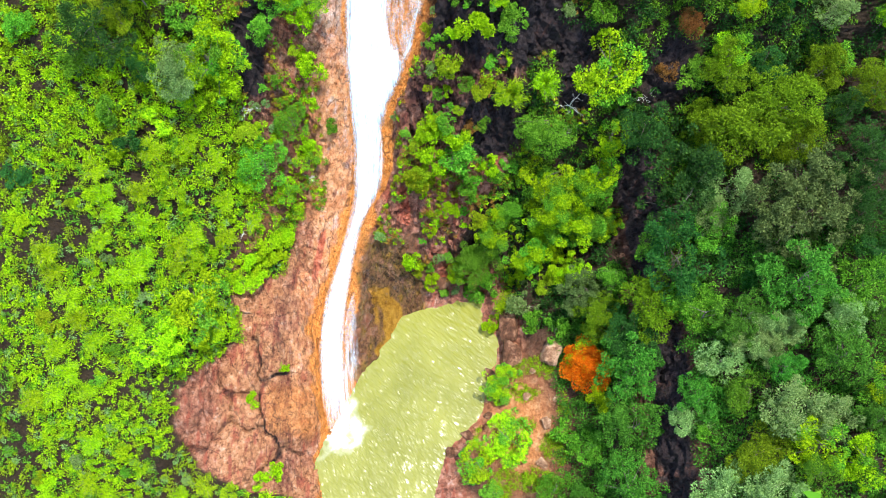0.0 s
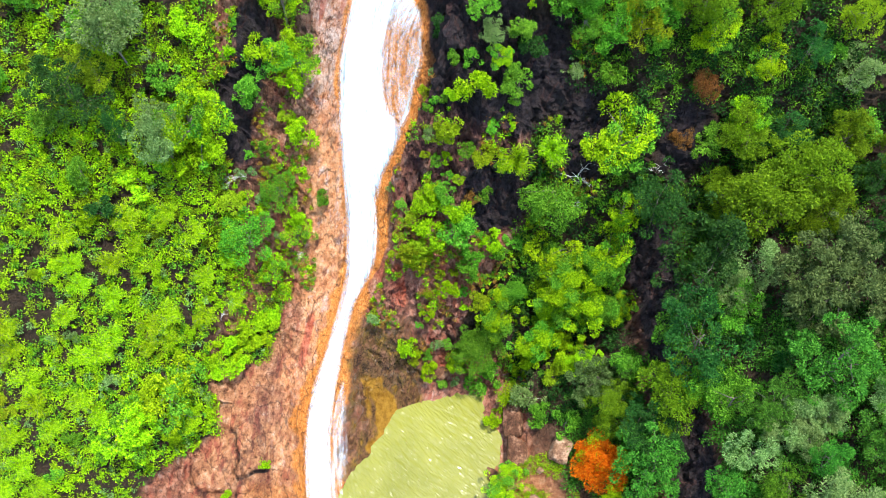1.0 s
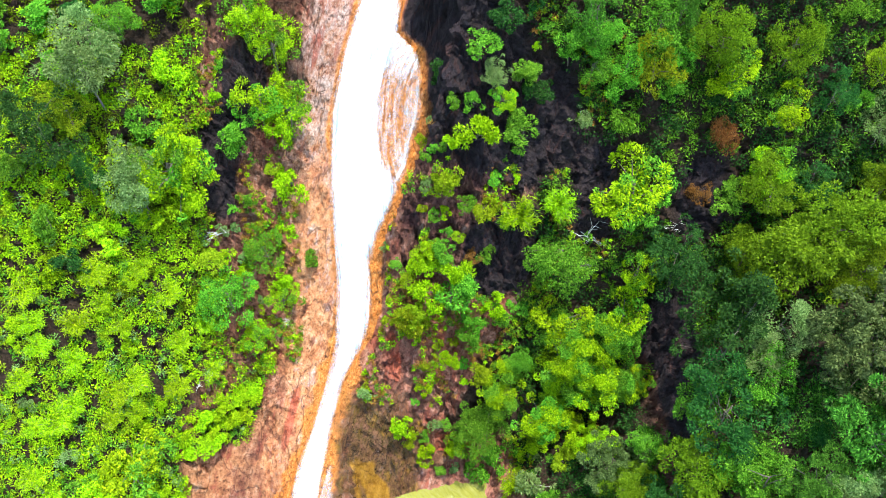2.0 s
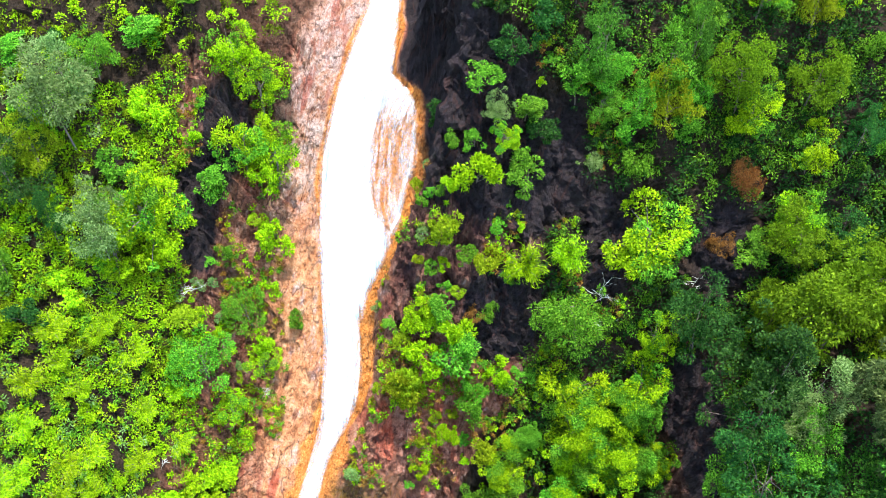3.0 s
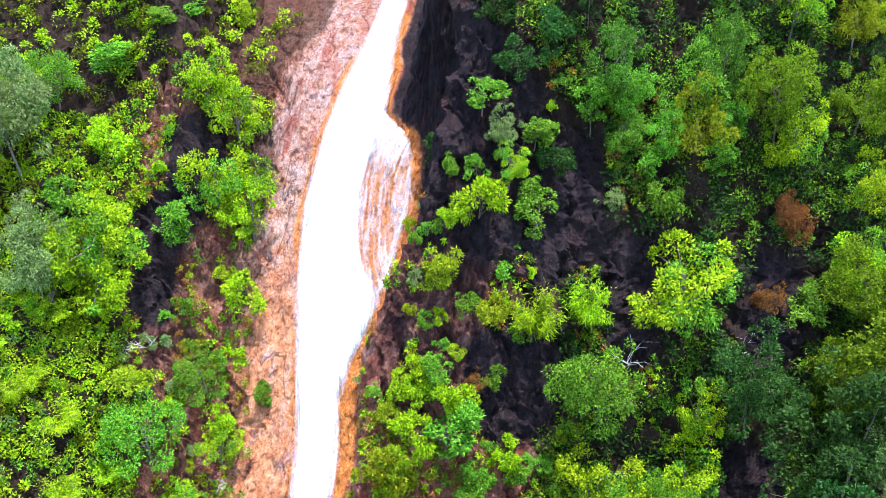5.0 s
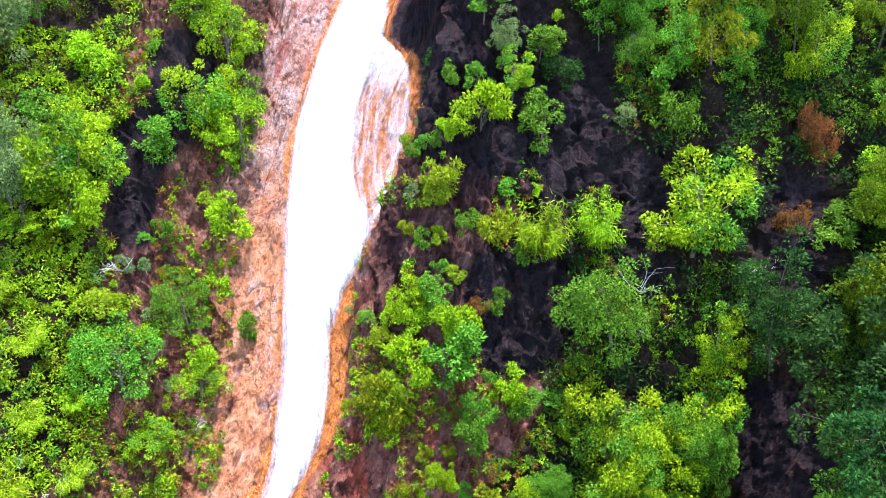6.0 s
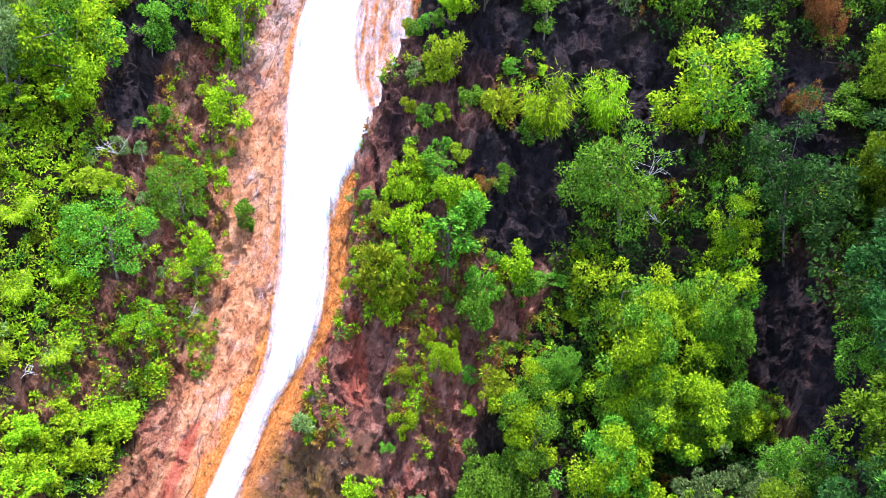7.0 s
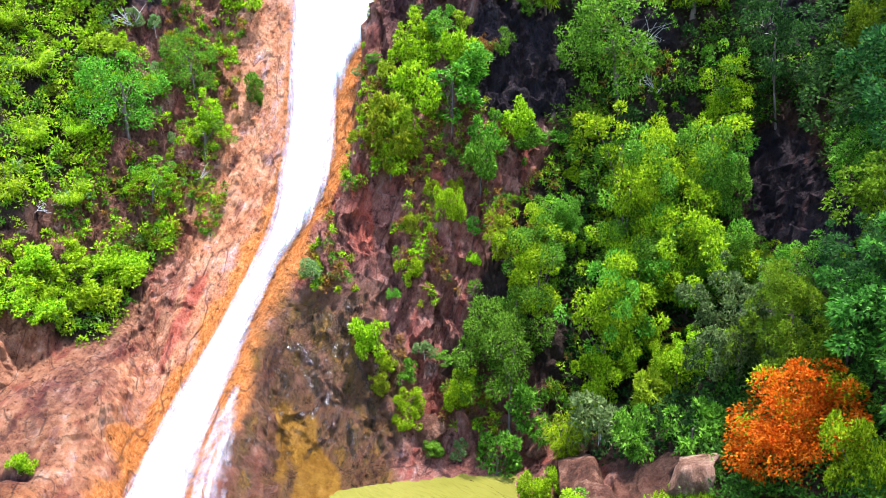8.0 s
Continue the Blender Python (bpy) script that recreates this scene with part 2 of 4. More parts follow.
DUSK = leaf_material("dusky_grey_green_leaves", (.03, .055, .012), (.08, .125, .032), (.16, .22, .065))
GREY = leaf_material("grey_green_leaves", (.06, .115, .028), (.14, .235, .06), (.26, .37, .125))
ORANGE = leaf_material("orange_blossom", (.36, .045, .001), (.58, .12, .002), (.74, .26, .01))
RUST = leaf_material("dry_rust_leaves", (.10, .04, .01), (.2, .085, .02), (.3, .16, .04))

# ---- the lie of the land ----
POOL = np.array([(-14.5, -22.7), (-12.7, -18.5), (-9.5, -12.7), (-8.2, -9.6), (-4.5, -5), (-2.9, -2.1), (0.6, -0.9), (4.3, 0.1), (7.9, 0.2), (8.1, -3.6), (10, -5.4), (9.5, -8.5), (8.2, -13), (7.2, -15.6), (4.9, -18.1), (2.7, -20.2), (1.6, -23.7), (1.1, -25.8), (5.5, -30), (-12, -30), (-13.5, -22)])
TOP = 50.0
# the falls, row by row down the chute: y, left edge, right edge of the solid water, right edge of all water
FALL_ROWS = np.array([
    (38, -2.0, .3, .3), (34, -2.6, -.1, -.1), (31.3, -3.65, -.6, -.6), (29, -4.8, -.95, -.95), (27.4, -5.4, -1.1, -1.1), (26.4, -6.1, -1.4, .6), (25.6, -6.5, -2.1, .95), (24.6, -6.85, -2.8, 1.0), (23.3, -7.5, -3.0, .9),
    (22, -7.75, -3.2, .2), (20.6, -7.8, -3.2, -.3), (19.5, -7.85, -2.6, -.8), (18.9, -7.9, -1.2, -1.2), (18, -7.9, -1.75, -1.75), (17.2, -7.9, -2.4, -2.4), (16.1, -7.9, -3.3, -3.3), (15.2, -7.85, -3.95, -3.95),
    (14.2, -7.8, -4.4, -4.4), (13.2, -7.75, -4.5, -4.5), (11.5, -7.85, -4.35, -4.35), (10.3, -8.0, -4.6, -4.6), (9.2, -8.1, -5.1, -5.1), (8.3, -8.4, -5.9, -5.9),
    (6.6, -9.0, -7.3, -7.3), (5.1, -9.7, -7.9, -7.9), (3, -10.6, -8.5, -8.5), (1, -11.5, -9.2, -9.2), (-2, -12.9, -10.0, -10.0), (-6, -13.4, -10.6, -10.6), (-9.4, -13.4, -10.4, -10.4), (-12.2, -13.1, -9.7, -9.7), (-16.8, -12.6, -9.2, -9.2)])
FALLS = FALL_ROWS[:, (1, 0, 2, 0)]
EDGE_ROWS = [(.45, 24.6, 1.0, 24.5), (.5, 23.4, .95, 23.3), (.0, 22.4, .5, 22.3), (-.6, 21.2, .0, 21.0), (-1.3, 20.0, -.4, 19.8), (-2.2, 18.9, -.9, 18.7)]
LOW_VEIL_ROWS = [(-9.4, -.8, -8.7, -.6), (-10.1, -3.0, -8.6, -2.6), (-10.7, -6.0, -8.7, -5.6), (-10.6, -9.6, -8.6, -9.2), (-10.3, -13.0, -8.9, -12.4)]
VEIL_ROWS = [
    (-1.6, 27.4, -.9, 27.2), (-2.0, 26.6, .6, 26.2), (-2.6, 25.6, 1.0, 25.2), (-3.2, 24.4, 1.1, 24.2), (-3.4, 23.0, .9, 22.9), (-3.6, 21.8, .2, 21.6), (-3.6, 20.6, -.4, 20.4),
    (-3.2, 19.6, -.9, 19.4), (-2.8, 18.8, -1.4, 18.6)]
PROFILE_X = np.array([-70, -42, -34, -28, -22, -17, -12, -8, -4.5, 0, 8, 14, 22, 28, 38, 70.0])
PROFILE_C = np.array([27, 25, 24, 21, 13, 2.5, -4.5, -4.5, 2.6, .6, -1, -4.5, -4.5, -2, -1, 2.0])
PROFILE_K = np.array([.75, .82, .82, .9, 1.18, 1.75, 1.88, 1.9, 2.08, 2.1, 2.15, 2.1, 2.05, 2.0, 1.9, 1.5])

# the chute that the falls have cut into the face: its height by y
CHUTE_Y = np.array([-60, -17, -6, 0, 2.5, 5.1, 8.3, 10, 14, 18, 20, 23, 26, 29, 33, 70.0])
CHUTE_Z = np.array([0, 0, 2.4, 6.6, 8.8, 11.1, 14.0, 16.4, 22, 28.2, 30.6, 35, 39.4, 43.2, 46, 62.0])

FLANK_X = np.array([-90, 9, 11, 15, 19, 24, 30, 36, 80.0])
FLANK_Z = np.array([-60, .6, 1.8, 3.8, 5.4, 10.5, 19, 25, 34.0])


def smooth_interp(x, xs, ys):
    """Table look-up with softened corners."""
    return sum(w * np.interp(x + d, xs, ys) for d, w in ((-1.6, .15), (-.8, .2), (0, .3), (.8, .2), (1.6, .15)))


def smooth_max(a, b, r):
    h = np.clip(.5 + .5 * (a - b) / r, 0, 1)
    return b + (a - b) * h + r * h * (1 - h)


def smoothstep(a, b, x):
    t = np.clip((x - a) / (b - a), 0, 1)
    return t * t * (3 - 2 * t)


def shore_distance(x, y):
    """Signed distance to the pool's outline, positive on land."""
    px, py = POOL[:, 0], POOL[:, 1]
    best, inside = np.full(np.shape(x), 1e9), np.zeros(np.shape(x), bool)
    for i in range(len(px)):
        ax, ay, bx, by = px[i - 1], py[i - 1], px[i], py[i]
        dx, dy = bx - ax, by - ay
        t = np.clip(((x - ax) * dx + (y - ay) * dy) / (dx * dx + dy * dy), 0, 1)
        best = np.minimum(best, np.hypot(x - ax - t * dx, y - ay - t * dy))
        cross = ((ay > y) != (by > y)) & (x < (bx - ax) * (y - ay) / (by - ay + 1e-12) + ax)
        inside ^= cross
    return np.where(inside, -best, best)


def land(x, y):
    """Height of the ground, without its roughness."""
    x, y = np.asarray(x, float), np.asarray(y, float)
    face = smooth_interp(x, PROFILE_X, PROFILE_C) + smooth_interp(x, PROFILE_X, PROFILE_K) * y
    top = TOP + .45 * (y - 22) + .1 * np.abs(x)
    face = -smooth_max(-face, -top, 5.0)
    right = smooth_interp(x, FLANK_X, FLANK_Z) - .06 * np.maximum(-y - 14, 0)
    chute = sum(w * np.interp(y + d, CHUTE_Y, CHUTE_Z) for d, w in ((-1.2, .25), (0, .5), (1.2, .25)))
    bound = np.interp(y, FALL_ROWS[::-1, 0], FALL_ROWS[::-1, 3])
    wall = np.interp(y, [-5, 6, 10, 20, 27, 34], [6.5, 3.6, 2.0, 2.2, 3.0, 4.5])
    foot = np.interp(y, [10, 14, 17, 24, 28], [1.0, 1.2, 1.9, 1.9, 1.2])
    inside = smoothstep(-18.5, -13.2, x) * (1 - smoothstep(bound + foot, bound + foot + wall, x)) * smoothstep(-16, -6, y)
    face = face * (1 - inside) + chute * inside
    dome = (6.4 + .22 * np.clip(y, -22, 8)) * smoothstep(-32, -24, x) * (1 - smoothstep(-16.5, -12.0, x)) * smoothstep(-27, -17, y)
    low = 1.2 + .03 * np.abs(x) + dome
    z = smooth_max(smooth_max(face, right, 2.5), low, 1.5)
    d = shore_distance(x, y)
    bank = smoothstep(-.2, 3.2, d)
    z = np.where(d > 0, np.minimum(z, .2 + d * 1.25 + 2.2 * np.maximum(d - 3.5, 0)) * (.25 + .75 * bank), -1.4 * smoothstep(0, 2.5, -d))
    far = smoothstep(60, 400, np.hypot(x, y))
    return z * (1 - far) + far * (18 + 14 * np.sin(x / 190) * np.cos(y / 230))

# ---- building helpers ----
def sheet(name, verts, faces, mat, parent=None, smooth=True, **layers):
    """One mesh object from arrays; layers: a number per vertex."""
    me = bpy.data.meshes.new(name)
    verts, faces = np.asarray(verts, np.float32), np.asarray(faces, np.int32)
    n, k = faces.shape
    me.vertices.add(len(verts))
    me.vertices.foreach_set("co", verts.ravel())
    me.loops.add(n * k)
    me.loops.foreach_set("vertex_index", faces.ravel())
    me.polygons.add(n)
    me.polygons.foreach_set("loop_start", np.arange(0, n * k, k, dtype=np.int32))
    me.polygons.foreach_set("loop_total", np.full(n, k, np.int32))
    me.polygons.foreach_set("use_smooth", np.full(n, smooth))
    for key, values in layers.items():
        me.attributes.new(key, "FLOAT", "POINT").data.foreach_set("value", np.asarray(values, np.float32))
    me.update(calc_edges=True)
    me.materials.append(mat)
    ob = new(name, me)
    ob.parent = parent
    return ob


def grid_faces(rows, cols):
    a = (np.arange(rows - 1)[:, None] * cols + np.arange(cols - 1)).ravel()
    return np.stack([a, a + 1, a + cols + 1, a + cols], 1)


def fall_across(x, y):
    """How far a place lies from the falls' middle, in half widths, from the nearer edge in metres (negative in the water), and to which side."""
    left, right = [np.interp(y, FALL_ROWS[::-1, 0], FALL_ROWS[::-1, k]) for k in (1, 3)]
    c, half = (left + right) / 2, (right - left) / 2
    return np.abs(x - c) / half, np.abs(x - c) - half, x - c


def facet(q, point):
    """A block's face: each cell is tilted and set back in its own way."""
    k = noise.cell_vector(point * 7.3) - Vector((.5, .5, .5))
    return (q - point).dot(k) * 1.5 + k.x * .5


def roughness(x, y, z):
    """Broken rock: slanting ledges, blocks and cracks, in metres out of the face."""
    p = Vector((x + z * .3, y, z * .7 - x * .25))
    a = noise.fractal(p * .16, 1.0, 2.1, 3) * .65
    warp = Vector((noise.noise(p * .45), noise.noise(p * .45 + Vector((7, 3, 1))), 0)) * .7
    q = Vector((p.x * .52, p.y * .36, p.z * .17)) + warp * .22
    d, near_points = noise.voronoi(q)
    block = facet(q, near_points[0])
    ridge = noise.ridged_multi_fractal(Vector((p.x * .5, p.y * .5, p.z * .28)), .9, 2.2, 4, 1.0, 2.0)
    w = Vector((p.x * 1.35, p.y * .9, p.z * .5)) + warp * .35
    e, small_points = noise.voronoi(w)
    drift = noise.noise(p * .3) * 1.6 + noise.noise(p * 1.1) * .35
    lay = (z * .85 + x * .5 + drift) / 1.7
    joint = (x * 1.0 - z * .28 + drift * 1.3) / 2.3
    step = (lay - math.floor(lay)) ** 1.5 * .62 + (joint - math.floor(joint)) ** 1.5 * .45 - .5
    groove = noise.fractal(Vector((p.x * 1.5 + p.z * .12, p.y * .4, p.z * .22)), .9, 2.2, 4) * .16
    return step * .7 + a + block * .8 + facet(w, small_points[0]) * .34 + groove + min(d[1] - d[0], .08) * 2.0 + min(e[1] - e[0], .1) * .9 + ridge * .06 - .45


def wet_slab(x, z):
    """The dark slab that the spray keeps wet."""
    return np.exp(-((x + 4.0) / 4.6) ** 4 - ((z - 4.0) / 6.8) ** 4)


# rounded blocks of the low dome: middle, reach, turn, height
BLOCKS = ((-16.6, -15.6, 3.3, 3.5, 20, 1.3), (-23.6, -21.0, 4.6, 3.4, 35, 1.2), (-18.6, -6.6, 2.6, 5.0, -25, .9), (-27.2, -15.6, 2.8, 4.0, -20, 1.1), (-16.6, -23.6, 3.4, 2.4, 10, .7), (-22.0, -10.4, 2.2, 4.0, -30, .8), (-22.0, -15.6, 1.8, 2.6, 30, .7))


def domed(x, y):
    """Swell of the blocks, and the cracks between them (0 to 1)."""
    near, second, swell = np.full(x.shape, 9.0), np.full(x.shape, 9.0), 0 * x
    for a, b, ra, rb, turn, high in BLOCKS:
        c, s = math.cos(radians(turn)), math.sin(radians(turn))
        u, v = ((x - a) * c + (y - b) * s) / ra, ((y - b) * c - (x - a) * s) / rb
        d = np.sqrt(u ** 2 + v ** 2) + .10 * np.sin(u * 5 + a + v * 2) + .07 * np.cos(v * 9 + b - u * 3)
        swell = np.where(d < near, high * np.clip(1 - .75 * d ** 2, -.1, 1), swell)
        second = np.where(d < near, near, np.minimum(second, d))
        near = np.minimum(near, d)
    swell = swell + .2 * ((near * 5.5 + .25 * np.sin(x * 1.7 + y * .9)) % 1) ** 1.5
    on = 1 - smoothstep(1.15, 1.5, near)
    crack = (1 - smoothstep(.03, .16, second - near)) * on
    return swell * on - .7 * crack, crack


# ---- ground ----
def spaced(parts):
    return np.unique(np.concatenate([np.arange(a, b, s) for a, b, s in parts]).round(3))


OUT = 62 * 1.32 ** np.arange(13)
GX = np.concatenate([-OUT[::-1], spaced([(-58, -31, .8), (-31, -17, .24), (-17, 14, .2), (14, 30, .35), (30, 60, .8)]), OUT])
GY = np.concatenate([-OUT[::-1], spaced([(-58, -28, 1.0), (-28, -4, .25), (-4, 24, .12), (24, 35, .2), (35, 44, .6), (44, 60, 1)]), OUT])
mx, my = [a.ravel() for a in np.meshgrid(GX, GY)]
mz = land(mx, my)
eps = .4
slope_x = (land(mx + eps, my) - land(mx - eps, my)) / (2 * eps)
slope_y = (land(mx, my + eps) - land(mx, my - eps)) / (2 * eps)
steep = np.hypot(slope_x, slope_y)
normal = np.stack([-slope_x, -slope_y, np.ones_like(mx)], 1) / np.sqrt(1 + steep ** 2)[:, None]
near = (np.abs(mx) < 55) & (my > -40) & (my < 58)
shore = shore_distance(mx, my)
rel, edge, side = fall_across(mx, my)
rough = np.zeros_like(mx)
for i in np.nonzero(near)[0]:
    rough[i] = roughness(mx[i], my[i], mz[i])
veiled = (1 - smoothstep(1.2, 2.2, edge)) * (my < 0) * (side > 0)
gain = smoothstep(.2, 1.6, steep) * .8 + .4
gain *= .3 + .7 * smoothstep(0, 2.5, shore) * (.05 + .95 * smoothstep(np.where(side > 0, 1.1, .5), np.where(side > 0, 3.4, 2.8), edge))
gain *= 1 - .4 * wet_slab(mx, mz) * (side > 0)
gain *= 1 - .85 * veiled
gain *= 1 - .55 * (side < 0) * (1 - smoothstep(3, 6, edge))
gain *= 1 - .25 * smoothstep(-11, -14, mx) * (1 - smoothstep(1, 5, my))
gain = np.where(shore < 0, .25, gain)
channel = .35 * (1 - smoothstep(-.4, .5, edge)) * (my < 36) * (shore > .5)
swelling, seam = domed(mx, my)
mv = np.stack([mx, my, mz], 1) + normal * (rough * gain - channel + swelling * (shore > .3))[:, None]
mv[:, 2] = np.where(shore < -.4, np.minimum(mv[:, 2], -.35), mv[:, 2])


def earthy(x, y):
    """The trodden bank beside the pool."""
    return 1.15 * np.exp(-((x - 12.2) / 4.8) ** 2 - ((y + 18) / 9) ** 2)


# wet dark rock and overhung recesses whose shade is put into the colour
WET_SHADE_SPOTS = ((13, 37, 3.0, 5), (9.5, 25, 3.4, 4), (28.5, 30, 2.6, 4), (26.5, 16.5, 3.2, 4.5), (5.5, 46, 2.5, 5), (3.6, 41, 1.8, 5), (8.5, 41, 3.0, 6), (18, 30, 2.2, 5), (-15.5, 38, 2.0, 4), (-18.5, 33, 1.6, 4))


def wet_shade(x, z):
    """Black and wet patches of the face, with the shade of overhangs painted in."""
    return np.clip(sum(1.3 * np.exp(-((x - a) / ra) ** 4 - ((z - b) / rb) ** 4) for a, b, ra, rb in WET_SHADE_SPOTS), 0, 1)


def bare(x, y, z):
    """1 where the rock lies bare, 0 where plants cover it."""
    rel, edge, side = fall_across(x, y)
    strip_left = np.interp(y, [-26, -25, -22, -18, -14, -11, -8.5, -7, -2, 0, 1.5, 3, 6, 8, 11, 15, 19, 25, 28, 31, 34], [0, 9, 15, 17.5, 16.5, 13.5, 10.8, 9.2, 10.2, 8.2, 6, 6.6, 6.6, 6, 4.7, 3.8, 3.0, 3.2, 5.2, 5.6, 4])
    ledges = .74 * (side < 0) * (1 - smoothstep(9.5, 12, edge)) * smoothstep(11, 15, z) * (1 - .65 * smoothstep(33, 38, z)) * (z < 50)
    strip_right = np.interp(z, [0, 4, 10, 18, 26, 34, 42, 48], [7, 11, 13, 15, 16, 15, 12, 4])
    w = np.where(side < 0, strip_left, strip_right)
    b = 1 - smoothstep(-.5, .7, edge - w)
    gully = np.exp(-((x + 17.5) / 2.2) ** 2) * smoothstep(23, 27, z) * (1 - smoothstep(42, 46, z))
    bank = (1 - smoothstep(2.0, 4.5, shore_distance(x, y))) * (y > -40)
    return np.clip(np.maximum.reduce([b * (z < 52) * (y > -30), gully, bank, ledges, earthy(x, y), wet_shade(x, z)]), 0, 1)


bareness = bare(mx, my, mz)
wander = np.array([noise.fractal(Vector((x * .35, y * .35, z * .25)), 1, 2, 4) if n else 0 for x, y, z, n in zip(mx, my, mz, near)])
stain_left = np.interp(my, [-12, 0, 8, 10, 30], [1.1, 1.5, 1.2, .3, .5])
stain_right = np.interp(my, [-12, 6, 9, 13, 17, 22, 25, 27, 34], [1.5, 1.6, .7, 1.5, 1.9, 1.5, 1.1, .5, .5])
beyond = edge / np.where(side < 0, stain_left, stain_right) + wander * .8
iron = (1 - smoothstep(.4, 1.4, beyond)) * (my < 36) * (my > -30) * np.where(side < 0, 1 - .4 * smoothstep(8, 11, my), 1)
slab = (side < 0) * (1 - smoothstep(.75, 1.15, edge / np.interp(mz, [4, 10, 16, 24, 30, 38], [3.2, 3.8, 5.2, 4.6, 3.4, 2.0]) + wander * .5)) * smoothstep(3, 7, mz) * (1 - .6 * smoothstep(32, 40, mz))
red = 2.6 * np.exp(-((mx + 1.9 + .12 * (mz - 15)) / .55) ** 2 - ((mz - 15.6) / 2.6) ** 4) + 1.5 * np.exp(-((mx + 13.6 - .38 * (mz - 8)) / .45) ** 2 - ((mz - 9) / 2.6) ** 4) + .8 * np.exp(-((mx - 3.0) / 1.0) ** 2 - ((mz - 3.5) / 2.2) ** 4)
gold = 2.0 * np.exp(-((mx + 4.7 + .3 * (mz - 1.6) + wander * 1.4) / 1.0) ** 2 - ((mz - 1.2) / 2.6) ** 2) + .7 * np.exp(-((mx + 6.6 + wander) / .5) ** 2 - ((mz - 2.5) / 2.2) ** 2)
# lichen black, plus painted shade in overhung patches and the recess beside the falls
black = smoothstep(2.5, 6, side) * smoothstep(18, 25, mz) * .56 + .4 * np.exp(-((mx + 17.5) / 2.5) ** 2) + wet_shade(mx, mz) * .8 + seam * .55 + .8 * (side > 0) * smoothstep(25.5, 27.5, my) * smoothstep(.3, 1.0, edge + wander * .5)
algae = wet_slab(mx + wander * 1.5, mz + wander * 2) * (side > 0)
iron = np.maximum(iron, .42 * np.exp(-((mx + 16.6) / 3.4) ** 6 - ((my + 15.6) / 3.6) ** 6))
rim_of_dome = smoothstep(24, 27.5, -mx)
# ground under plants takes the soil tone with their shade painted in
ground = sheet("ground", mv, grid_faces(len(GY), len(GX)), ROCK, smooth=False, iron=iron, black=np.clip(black, 0, 1), algae=algae, slab=slab, red=red, gold=gold, shaded_soil=1 - bareness, salmon=np.where(side < 0, 1 - .75 * smoothstep(10, 24, mz) * smoothstep(3.5, 7, edge) - .7 * rim_of_dome, np.exp(-np.maximum(edge, 0) / 1.5) * .8), earth=np.clip(earthy(mx, my), 0, 1), pale=(side < 0) * smoothstep(27, 35, mz) * (1 - smoothstep(3.5, 6.0, edge)))
tagged(ground, "steep pink-brown rock face with black lichen, soil under the plants and painted shade", "ground", kind="structure")


# ---- pool ----
PX, PY = spaced([(-17, 13, .35)]), spaced([(-40, 3, .35)])
wx, wy = [a.ravel() for a in np.meshgrid(PX, PY)]
fan = np.hypot(wx + 11.2, (wy + 16.5) * .9)
ragged = np.array([noise.fractal(Vector((x * .55, y * .55, 8)), 1, 2, 5) for x, y in zip(wx, wy)])
foam = 1.25 * (1 - smoothstep(.5, 5.0, fan + ragged * 1.6))
wz = np.array([noise.noise(Vector((x * .8 + y * .5, y * .5, 3))) * .05 for x, y in zip(wx, wy)])
pool = sheet("water", np.stack([wx, wy, wz], 1), grid_faces(len(PY), len(PX)), POOL_WATER, foam=foam)
tagged(pool, "silty olive-green plunge pool with small wind ripples", "water", kind="structure")


